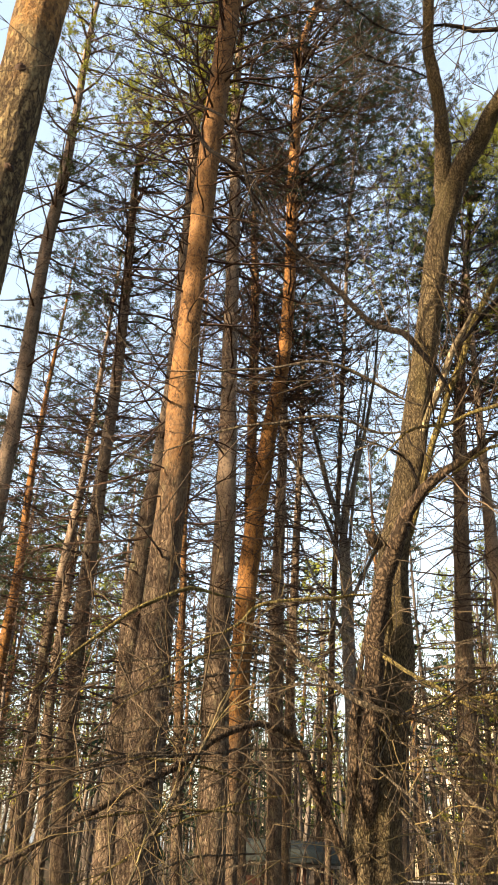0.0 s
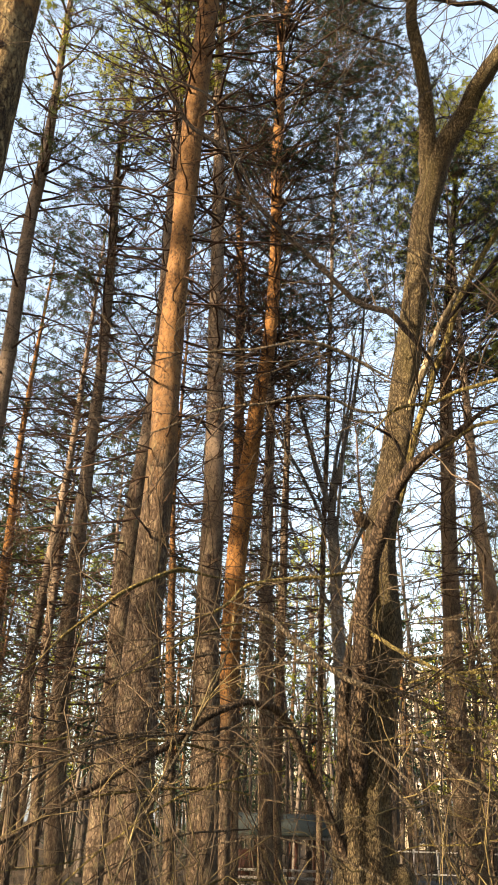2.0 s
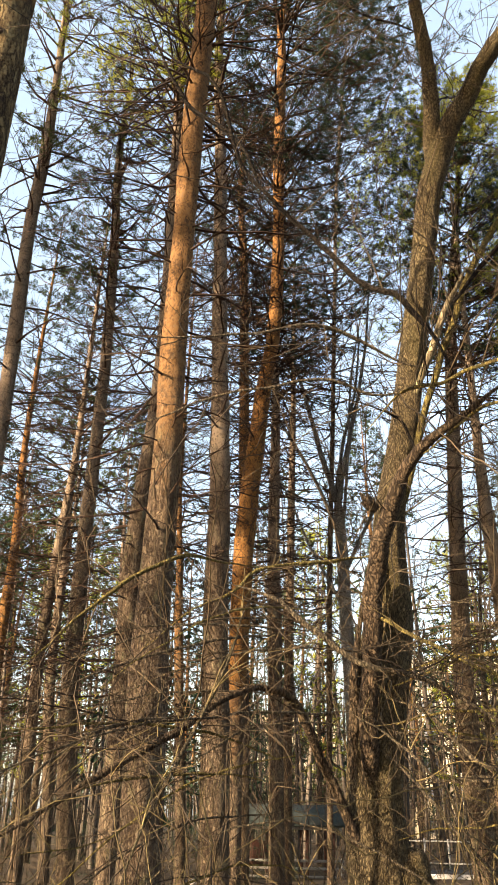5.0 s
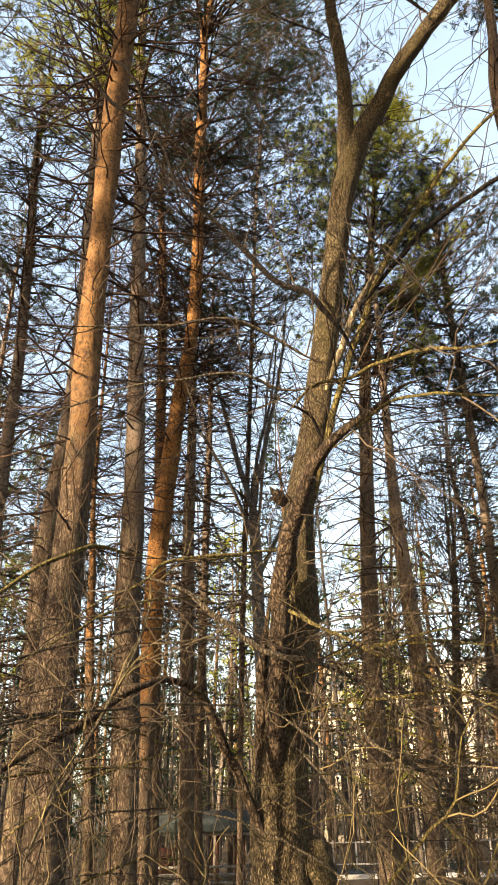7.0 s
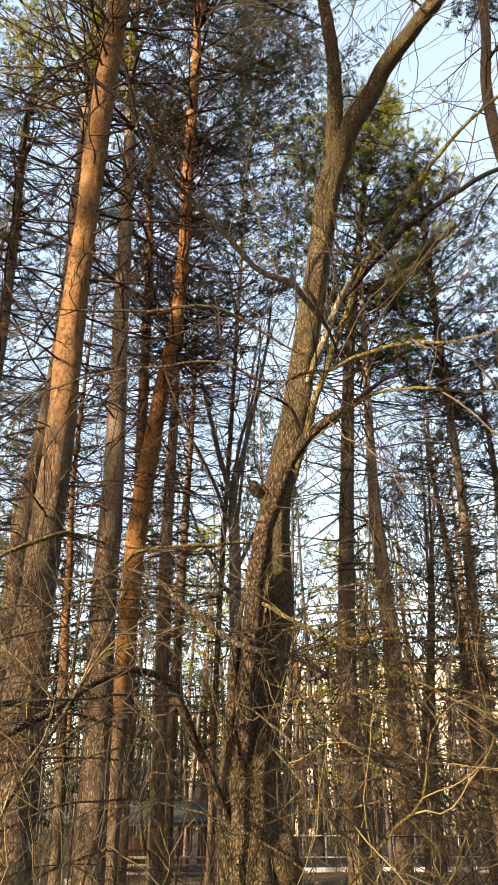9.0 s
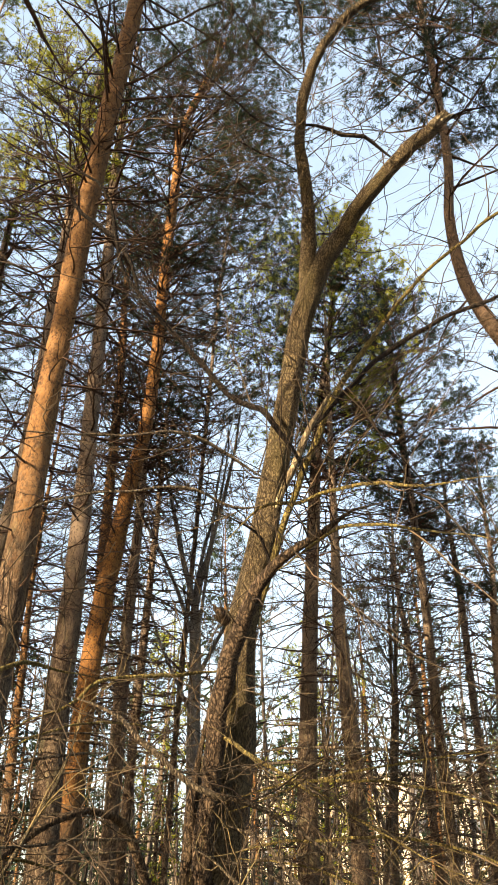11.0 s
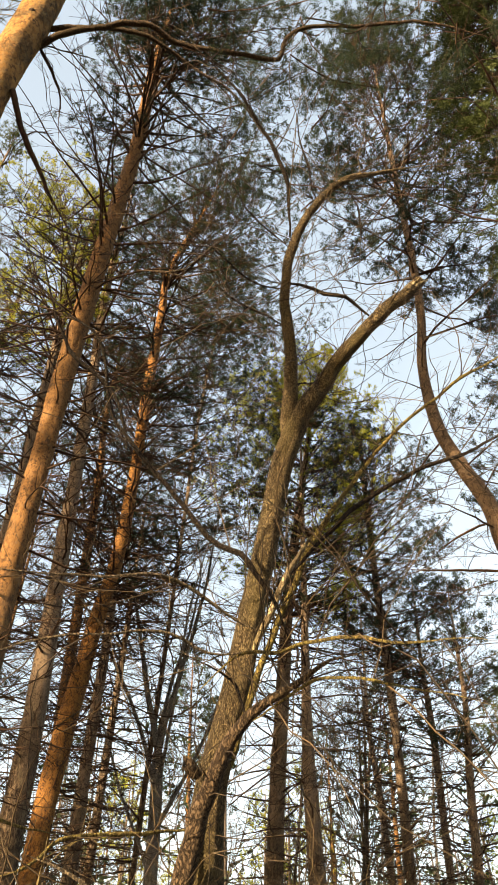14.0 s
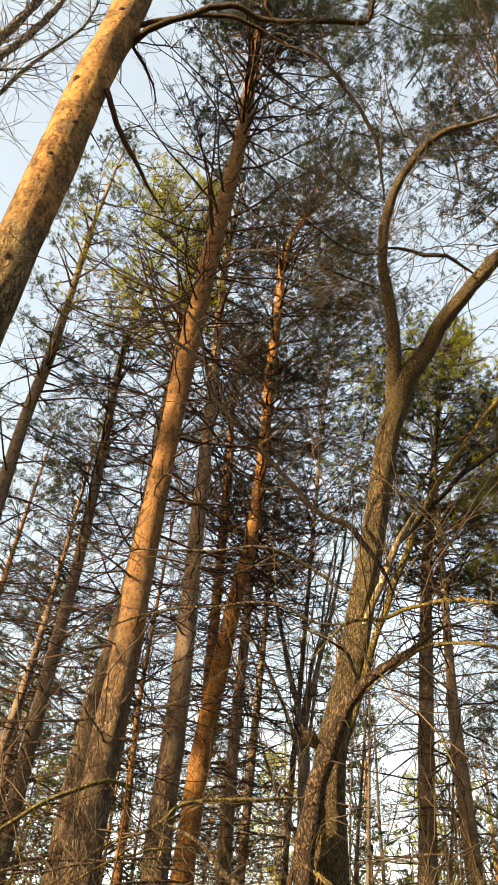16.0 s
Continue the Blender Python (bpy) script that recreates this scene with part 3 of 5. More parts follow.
def limb(name, nodes, tree, material, sides=10, label="", step=0.05, rough=0.10, seed=0, taper=True):
    g = Geo(tree.location)
    pts, rad = curve(nodes, step)
    if taper:
        rad = rad * np.minimum(1.0, 0.15 + np.arange(len(pts))[::-1] / 12)
        if sides < 9:
            rad = rad * np.minimum(1.0, 0.35 + np.arange(len(pts)) / 9)
    for i in range(1, len(pts)):
        q = Vector(pts[i])
        amp = 0.006 + 0.22 * rad[i]
        pts[i] += amp * np.array(noise.noise_vector(q * 7 + Vector((seed, 3, 5)))) + 0.5 * amp * np.array(noise.noise_vector(q * 17))
    a = np.arange(sides) * (2 * math.pi / sides)
    wave = np.ones((len(pts), sides))
    for i in range(len(pts)):
        for j in range(sides):
            q = Vector((pts[i, 0] * 5 + math.cos(a[j]) * 0.8, pts[i, 1] * 5 + math.sin(a[j]) * 0.8, pts[i, 2] * 5 + seed))
            wave[i, j] += rough * 1.6 * noise.noise(q)
    g.tube(pts, rad, sides, wave)
    part(name, g, material, tree, label)
    return pts, rad


def shoots(g, rng, pts, rad, each, length, thick, lift=0.05, subs=3, spread=0.8, cheap=False):
    """Side shoots with shoots of their own along a limb; each: shoots for every metre."""
    seg = np.linalg.norm(np.diff(pts, axis=0), axis=1)
    total = seg.sum()
    for _ in range(int(total * each + rng.random())):
        i = int(rng.integers(1, len(pts)))
        d = unit(pts[i] - pts[i - 1])
        ln = length * rng.uniform(0.3, 1.2)
        th = min(thick * rng.uniform(0.6, 1.2), rad[i] * 0.8)
        s = sprig(rng, pts[i], d * 0.6 + rng.normal(0, spread, 3), ln, 8, 0.2, lift * rng.uniform(-1, 1.5))
        g.tube(s[::2] if cheap else s, np.linspace(th, th * 0.4, 5 if cheap else 9), 3)
        for _ in range(int(rng.integers(0, subs + 1))):
            k = int(rng.integers(2, 8))
            d2 = unit(s[k] - s[k - 1]) + rng.normal(0, 0.6, 3)
            s2 = sprig(rng, s[k], d2, ln * rng.uniform(0.2, 0.55), 5, 0.16, lift * rng.uniform(-1, 1.5))
            g.tube(s2[::5] if cheap else s2, np.linspace(th * 0.6, th * 0.3, 2 if cheap else 6), 3)


# ---- willow ----
W_TRUNK = [(0.58, 3.48, 1.36, 0.1246), (0.58, 3.50, 1.70, 0.1143), (0.63, 3.47, 2.13, 0.1080), (0.66, 3.44, 2.37, 0.1029), (0.66, 3.30, 2.78, 0.0651), (0.74, 3.29, 3.16, 0.0656), (0.80, 3.23, 3.56, 0.0625), (0.85, 3.10, 3.98, 0.0606), (0.89, 2.98, 4.35, 0.0604), (0.96, 2.89, 4.63, 0.0595)]
bx, by, bz, br0 = W_TRUNK[0]
W_TRUNK = [(bx - 0.02, by, -0.1, br0 * 1.5), (bx - 0.01, by, 0.35, br0 * 1.12), (bx, by, 0.9, br0 * 1.02)] + W_TRUNK
willow = thing("willow_tree", (bx, by, 0), "leaning old bare willow with furrowed bark and broken limb", "tree")
part("trunk", trunk_geo(W_TRUNK, (bx, by, 0), 44, 0.03, 0.13, 7), BARK_WILLOW, willow)
wr = np.random.default_rng(77)
twigs = Geo(willow.location)
WILLOW_LIMBS = [
    ([(0.93, 2.91, 4.54, 0.0549), (1.03, 2.80, 4.76, 0.0498), (1.17, 2.63, 4.99, 0.0442), (1.33, 2.49, 5.17, 0.0383), (1.45, 2.42, 5.30, 0.0388), (1.56, 2.37, 5.42, 0.0327)], BARK_WILLOW, 14, 16, "thick rising limb with a torn pale end"),
    ([(0.92, 2.94, 4.52, 0.0440), (0.88, 2.74, 4.93, 0.0340), (0.79, 2.56, 5.28, 0.0290), (0.81, 2.40, 5.57, 0.0275), (0.90, 2.28, 5.80, 0.0250), (1.07, 2.17, 5.99, 0.0205), (1.35, 2.11, 6.12, 0.0150), (1.63, 2.04, 6.23, 0.0090)], BARK_WILLOW, 14, 20, "upright crooked limb"),
    ([(0.58, 3.51, 1.49, 0.0134), (0.55, 3.44, 1.65, 0.0290), (0.54, 3.38, 1.84, 0.0360), (0.55, 3.32, 2.11, 0.0391), (0.56, 3.23, 2.44, 0.0420), (0.59, 3.14, 2.63, 0.0397), (0.64, 3.05, 2.79, 0.0325), (0.72, 2.93, 2.95, 0.0253), (0.90, 2.80, 3.06, 0.0202), (1.00, 2.70, 3.12, 0.0154), (1.14, 2.60, 3.14, 0.0086)], BARK_BROWN, 14, 4, "dark side stem arching outwards"),
    ([(0.55, 3.52, 1.53, 0.0090), (0.50, 3.46, 1.67, 0.0169), (0.49, 3.44, 1.84, 0.0206), (0.50, 3.42, 2.12, 0.0237), (0.53, 3.39, 2.36, 0.0217), (0.57, 3.35, 2.57, 0.0172)], BARK_BROWN, 12, 2, "dark side stem"),
    ([(0.63, 3.34, 2.54, 0.0151), (0.76, 3.25, 2.99, 0.0158), (0.86, 3.15, 3.36, 0.0152), (0.98, 2.99, 3.73, 0.0154), (1.08, 2.90, 3.97, 0.0146), (1.21, 2.81, 4.17, 0.0119), (1.34, 2.70, 4.37, 0.0101), (1.55, 2.52, 4.56, 0.0082), (1.73, 2.36, 4.68, 0.0080), (1.93, 2.22, 4.77, 0.0059), (2.16, 2.07, 4.83, 0.0030)], BARK_OLIVE, 12, 9, "yellow-green limb"),
    ([(0.76, 3.04, 3.28, 0.012), (0.84, 2.95, 3.50, 0.022), (0.90, 2.89, 3.66, 0.026), (0.96, 2.84, 3.77, 0.023), (1.00, 2.81, 3.83, 0.006)], BARE_WOOD, 12, 0, "pale broken snag without bark"),
    ([(0.85, 2.76, 3.22, 0.0058), (0.79, 2.75, 3.37, 0.0107), (0.69, 2.74, 3.51, 0.0132), (0.63, 2.76, 3.60, 0.0134), (0.48, 2.78, 3.69, 0.0124), (0.25, 2.72, 3.90, 0.0111), (0.10, 2.67, 4.03, 0.0099), (-0.03, 2.62, 4.16, 0.0087), (-0.14, 2.42, 4.41, 0.0072), (-0.28, 2.39, 4.49, 0.0060), (-0.45, 2.33, 4.59, 0.0048), (-0.57, 2.22, 4.71, 0.0035)], BARK_SHADED, 8, 3, "long thin arching branch"),
    ([(0.07, 2.75, 4.07, 0.0118), (-0.03, 2.64, 4.30, 0.0107), (-0.28, 2.56, 4.47, 0.0094), (-0.44, 2.38, 4.70, 0.0080), (-0.51, 2.26, 4.88, 0.0054)], BARK_SHADED, 7, 3, "thin branch"),
    ([(0.51, 2.91, 3.02, 0.0053), (0.60, 2.65, 3.06, 0.0058), (0.69, 2.46, 2.99, 0.0069), (0.75, 2.25, 2.93, 0.0071), (0.83, 2.04, 2.86, 0.0059), (0.91, 1.84, 2.75, 0.0048), (0.95, 1.63, 2.66, 0.0038), (0.96, 1.44, 2.56, 0.0019)], BARK_OLIVE, 7, 7, "level branch"),
    ([(0.74, 2.81, 3.18, 0.0071), (0.53, 2.83, 3.15, 0.0070), (0.36, 2.78, 3.19, 0.0060), (0.15, 2.77, 3.15, 0.0051), (-0.12, 2.76, 3.08, 0.0049), (-0.32, 2.75, 2.98, 0.0040), (-0.56, 2.71, 2.87, 0.0032), (-0.70, 2.68, 2.77, 0.0023)], BARK_LIMB, 7, 4, "level branch"),
    ([(0.74, 2.91, 2.93, 0.0079), (0.81, 2.71, 2.94, 0.0075), (0.87, 2.52, 2.94, 0.0071), (0.94, 2.35, 2.88, 0.0059), (1.03, 2.18, 2.79, 0.0056), (1.13, 2.00, 2.69, 0.0045), (1.17, 1.83, 2.59, 0.0024)], BARK_OLIVE, 7, 7, "level branch"),
    ([(0.73, 2.99, 2.97, 0.0168), (0.69, 2.95, 3.04, 0.0167), (0.65, 2.92, 3.09, 0.0131), (0.54, 2.90, 3.13, 0.0083), (0.39, 2.88, 3.17, 0.0059)], BARK_SHADED, 8, 5, "kneed branch"),
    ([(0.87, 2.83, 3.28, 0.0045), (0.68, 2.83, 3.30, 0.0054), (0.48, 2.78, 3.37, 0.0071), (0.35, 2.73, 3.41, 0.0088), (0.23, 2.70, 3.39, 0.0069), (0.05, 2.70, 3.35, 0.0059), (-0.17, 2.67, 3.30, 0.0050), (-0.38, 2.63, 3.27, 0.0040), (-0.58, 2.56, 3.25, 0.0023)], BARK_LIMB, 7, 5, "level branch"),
    ([(0.83, 3.02, 3.58, 0.0078), (1.05, 2.85, 3.82, 0.0104), (1.17, 2.77, 3.96, 0.0117), (1.32, 2.69, 4.07, 0.0117), (1.51, 2.58, 4.17, 0.0103), (1.69, 2.49, 4.22, 0.0097), (1.85, 2.37, 4.30, 0.0083), (2.05, 2.19, 4.38, 0.0041)], BARK_SHADED, 8, 13, "rising branch"),
    ([(1.29, 2.54, 5.22, 0.0161), (1.14, 2.50, 5.29, 0.0194), (1.02, 2.53, 5.31, 0.0194), (0.88, 2.53, 5.35, 0.0146), (0.72, 2.56, 5.36, 0.0097), (0.58, 2.54, 5.40, 0.0065)], BARK_SHADED, 8, 15, "crooked top branch"),
    ([(0.76, 2.34, 5.50, 0.0144), (0.69, 2.14, 5.70, 0.0127), (0.61, 2.06, 5.82, 0.0112), (0.40, 1.90, 5.99, 0.0095), (0.14, 1.77, 6.13, 0.0078), (-0.07, 1.71, 6.22, 0.0062)], BARK_SHADED, 7, 6, "thin upright branch"),
    ([(0.56, 3.47, 1.30, 0.0240), (0.48, 3.42, 1.52, 0.0220), (0.40, 3.39, 1.70, 0.0197), (0.30, 3.30, 1.88, 0.0178), (0.22, 3.21, 2.01, 0.0158), (0.09, 3.12, 2.03, 0.0138), (-0.04, 3.04, 1.98, 0.0134), (-0.16, 2.96, 1.88, 0.0136), (-0.30, 2.87, 1.79, 0.0130), (-0.47, 2.77, 1.67, 0.0109), (-0.61, 2.66, 1.57, 0.0096), (-0.73, 2.54, 1.49, 0.0077), (-0.83, 2.41, 1.43, 0.0054)], BARK_BROWN, 10, 4, "drooping low branch"),
    ([(0.57, 3.24, 2.60, 0.0119), (0.42, 3.18, 2.56, 0.0105), (0.27, 3.12, 2.52, 0.0092), (0.07, 3.06, 2.47, 0.0078), (-0.02, 3.00, 2.36, 0.0087), (-0.16, 2.93, 2.28, 0.0073), (-0.33, 2.87, 2.12, 0.0060)], BARK_OLIVE, 7, 5, "drooping low branch"),
    ([(0.07, 3.11, 2.50, 0.0034), (-0.05, 2.97, 2.47, 0.0065), (-0.19, 2.83, 2.45, 0.0083), (-0.33, 2.71, 2.35, 0.0079), (-0.49, 2.59, 2.19, 0.0073), (-0.60, 2.46, 2.02, 0.0059), (-0.71, 2.31, 1.87, 0.0039)], BARK_OLIVE, 7, 4, "drooping low branch"),
    ([(-0.17, 3.01, 1.90, 0.0081), (-0.33, 2.86, 1.88, 0.0077), (-0.45, 2.70, 1.82, 0.0063), (-0.55, 2.55, 1.72, 0.0058), (-0.62, 2.39, 1.60, 0.0046), (-0.68, 2.23, 1.51, 0.0028)], BARK_LIMB, 7, 4, "drooping low branch"),
    ([(-0.04, 2.93, 2.38, 0.0032), (0.06, 2.86, 2.34, 0.0072), (0.16, 2.80, 2.28, 0.0090), (0.22, 2.73, 2.20, 0.0097), (0.41, 2.66, 2.05, 0.0102), (0.51, 2.58, 2.01, 0.0098), (0.62, 2.48, 1.95, 0.0102), (0.72, 2.39, 1.87, 0.0097), (0.81, 2.29, 1.78, 0.0069)], BARK_LIMB, 8, 7, "drooping low branch"),
    ([(0.62, 3.44, 2.46, 0.0112), (0.56, 3.33, 2.39, 0.0108), (0.63, 3.14, 2.28, 0.0089), (0.74, 2.91, 2.15, 0.0072), (0.86, 2.68, 2.02, 0.0056), (0.94, 2.44, 1.92, 0.0033)], BARK_OLIVE, 7, 8, "drooping low branch"),
]
for i in range(26):
    if i < 14:
        p, way = (wr.uniform(0.6, 0.85), wr.uniform(3.15, 3.4), wr.uniform(1.5, 2.45)), (wr.uniform(0.5, 1.3), wr.uniform(-1.0, -0.3), wr.uniform(-0.05, 0.35))
    else:
        p, way = (wr.uniform(0.1, 0.55), wr.uniform(3.1, 3.4), wr.uniform(1.6, 2.4)), (wr.uniform(-1.3, -0.6), wr.uniform(-0.9, -0.2), wr.uniform(0.0, 0.4))
    s = sprig(wr, p, way, wr.uniform(1.2, 2.1), 9, 0.07, -0.09)
    th = wr.uniform(0.0035, 0.0075)
    WILLOW_LIMBS.append(([(*q, th * (1 - 0.75 * k / 9)) for k, q in enumerate(s)], (BARK_LIMB, BARK_OLIVE, BARK_LIMB)[i % 3], 7, 4, "thin arching shoot"))
# side branches with shade painted into their bark
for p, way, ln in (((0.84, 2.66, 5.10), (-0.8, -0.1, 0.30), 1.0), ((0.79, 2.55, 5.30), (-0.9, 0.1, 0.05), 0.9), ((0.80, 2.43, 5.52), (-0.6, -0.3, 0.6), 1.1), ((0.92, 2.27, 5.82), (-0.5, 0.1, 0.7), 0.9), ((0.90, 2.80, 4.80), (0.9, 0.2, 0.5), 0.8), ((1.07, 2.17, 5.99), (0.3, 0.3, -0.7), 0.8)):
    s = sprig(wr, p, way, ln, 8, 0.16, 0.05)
    WILLOW_LIMBS.append(([(*q, 0.0085 * (1 - 0.75 * k / 8)) for k, q in enumerate(s)], BARK_SHADED, 7, 10, "thin dark side branch"))
for nodes, skin, sides, each, label in WILLOW_LIMBS:
    pts, rad = limb("limb", nodes, willow, skin, sides, label, taper="torn" not in label)
    shoots(twigs, wr, pts, rad, each * 1.3, 0.9, 0.0032, 0.05, 4)
part("twig_growth", twigs, TWIG_WILLOW, willow, "fine bare brown twigs", "stuff")

# torn pale wood at the end of the thick limb
g = Geo(willow.location)
for i in range(11):
    o = wr.normal(0, 0.011, 3)
    g.tube(sprig(wr, np.array((1.47, 2.41, 5.32)) + o, np.array((0.11, -0.05, 0.12)) + wr.normal(0, 0.008, 3), wr.uniform(0.10, 0.22), 4, 0.05), [0.016, 0.017, 0.014, 0.009, 0.002], 5)
part("torn_end", g, BARE_WOOD, willow, "torn pale splintered wood")

# broken stub on the dark side stem
g = Geo(willow.location)
for i in range(5):
    g.tube(sprig(wr, (0.585, 3.20, 2.80), np.array((-0.9, -0.1, 0.35)) + wr.normal(0, 0.22, 3), wr.uniform(0.05, 0.10), 4, 0.15), [0.022, 0.020, 0.017, 0.012, 0.004], 6)
part("stub", g, BARK_BROWN, willow, "short broken branch stub")

# burl low on the trunk
bm = bmesh.new()
bmesh.ops.create_icosphere(bm, subdivisions=4, radius=0.085)
for v in bm.verts:
    v.co.z *= 1.35
    v.co *= 1 + 0.22 * noise.noise(v.co * 14) + 0.12 * noise.noise(v.co * 40)
me = bpy.data.meshes.new("burl")
bm.to_mesh(me)
bm.free()
for f in me.polygons:
    f.use_smooth = True
burl = part("burl", me, BARK_WILLOW, willow, "rounded rough burl")
burl.location = (0.115, -0.03, 1.38)

# ---- bush in front ----
bush = thing("willow_bush", (1.1, 2.6, 0), "tangled bare bush with olive-yellow arching stems", "bush")
twigs = Geo(bush.location)
BUSH = [
    [(-0.31, 2.61, 1.41, 0.0082), (-0.27, 2.70, 1.55, 0.0076), (-0.20, 2.79, 1.71, 0.0075), (-0.12, 2.87, 1.88, 0.0072), (-0.03, 2.94, 2.08, 0.0062), (0.02, 2.99, 2.27, 0.0058), (0.07, 3.05, 2.38, 0.0052), (0.14, 3.12, 2.44, 0.0039)],
    [(-0.28, 2.62, 1.57, 0.0029), (-0.37, 2.47, 1.52, 0.0037), (-0.46, 2.32, 1.50, 0.0044), (-0.54, 2.16, 1.49, 0.0037)],
    [(0.39, 3.09, 1.97, 0.0014), (0.53, 2.93, 1.86, 0.0047), (0.61, 2.78, 1.76, 0.0050), (0.67, 2.63, 1.65, 0.0052), (0.74, 2.46, 1.53, 0.0048), (0.78, 2.30, 1.45, 0.0039)],
    [(0.65, 2.73, 2.01, 0.0032), (0.71, 2.59, 2.08, 0.0050), (0.81, 2.45, 2.13, 0.0053), (0.90, 2.30, 2.17, 0.0034)],
    [(0.65, 2.37, 1.36, 0.0086), (0.74, 2.37, 1.45, 0.0083), (0.82, 2.37, 1.52, 0.0069), (0.89, 2.36, 1.59, 0.0059), (0.92, 2.35, 1.75, 0.0050), (0.99, 2.33, 1.84, 0.0039), (1.10, 2.30, 1.87, 0.0028)],
    [(0.62, 3.37, 2.04, 0.0064), (0.72, 3.17, 1.97, 0.0075), (0.84, 2.98, 1.79, 0.0076), (0.86, 2.78, 1.74, 0.0071), (0.91, 2.58, 1.70, 0.0060), (1.00, 2.35, 1.67, 0.0049), (1.05, 2.12, 1.64, 0.0035)],
    [(0.58, 3.40, 1.85, 0.0047), (0.66, 3.12, 1.72, 0.0050), (0.71, 2.83, 1.57, 0.0050), (0.77, 2.53, 1.44, 0.0044), (0.79, 2.23, 1.37, 0.0034)],
    [(0.59, 2.77, 1.96, 0.0046), (0.70, 2.68, 2.05, 0.0046), (0.83, 2.57, 2.13, 0.0045), (0.93, 2.48, 2.16, 0.0037), (1.00, 2.39, 2.19, 0.0024)],
    [(0.73, 2.81, 2.16, 0.0014), (0.85, 2.67, 2.03, 0.0046), (0.91, 2.53, 1.95, 0.0043), (1.02, 2.37, 1.85, 0.0034), (1.11, 2.20, 1.78, 0.0021)],
]
for i, nodes in enumerate(BUSH):
    olive = i in (1, 4, 8)
    pts, rad = limb("stem", nodes, bush, BARK_OLIVE if olive else BARK_LIMB, 8, "olive-yellow arching stem" if olive else "grey-brown arching stem")
    shoots(twigs, wr, pts, rad, 9, 0.55, 0.003)
for i in range(34):
    x, y, z = (wr.uniform(0.9, 2.6), wr.uniform(2.6, 4.0), wr.uniform(0.6, 1.2)) if i < 26 else (wr.uniform(-1.3, -0.3), wr.uniform(2.4, 3.2), wr.uniform(0.6, 1.0))
    s = sprig(wr, (x, y, z), (wr.normal(0.15, 0.5), wr.normal(-0.1, 0.3), 1.0), wr.uniform(1.1, 2.0), 12, 0.12, -0.13)
    th = wr.uniform(0.0035, 0.0075)
    g = Geo(bush.location)
    g.tube(s, np.linspace(th, th * 0.3, 13), 6)
    part("stem", g, BARK_LIMB if i % 3 else BARK_OLIVE, bush, "grey-brown arching stem" if i % 3 else "olive-yellow arching stem")
    shoots(twigs, wr, s, np.linspace(th, th * 0.3, 13), 5, 0.6, 0.0028, 0.06, 3, 0.6)
# deeper twigs and a third of the near ones are coloured as shaded
deep = Geo(bush.location)
for i in range(210):
    if i < 50:
        x, y, z = wr.uniform(-1.5, 0.2), wr.uniform(2.2, 3.4), wr.uniform(0.5, 1.3)
    elif i < 120:
        x, y, z = wr.uniform(1.0, 3.2), wr.uniform(2.5, 4.2), wr.uniform(0.5, 1.7)
    else:
        x, y, z = wr.uniform(1.6, 5.5), wr.uniform(4.2, 8.0), wr.uniform(0.2, 2.0)
    droop = i % 2
    way = (wr.normal(0.5, 0.6), wr.normal(0, 0.4), 0.35) if droop else (wr.normal(0, 0.7), wr.normal(0, 0.4), 0.8)
    s = sprig(wr, (x, y, z), way, wr.uniform(0.7, 1.7), 12, 0.17, -0.13 if droop else -0.07)
    th = wr.uniform(0.0018, 0.0042)
    into = deep if i >= 120 or i % 3 == 0 else twigs
    into.tube(s, np.linspace(th, th * 0.35, 13), 4)
    shoots(into, wr, s, np.linspace(th, th * 0.4, 13), 4, 0.5, 0.0018, 0.06, 3, 0.7, i >= 120)
part("twig_growth", twigs, TWIG_OLIVE, bush, "fine bare olive twigs", "stuff")
part("twig_growth", deep, TWIG_SHADED, bush, "fine brown twigs coloured as in shade", "stuff")

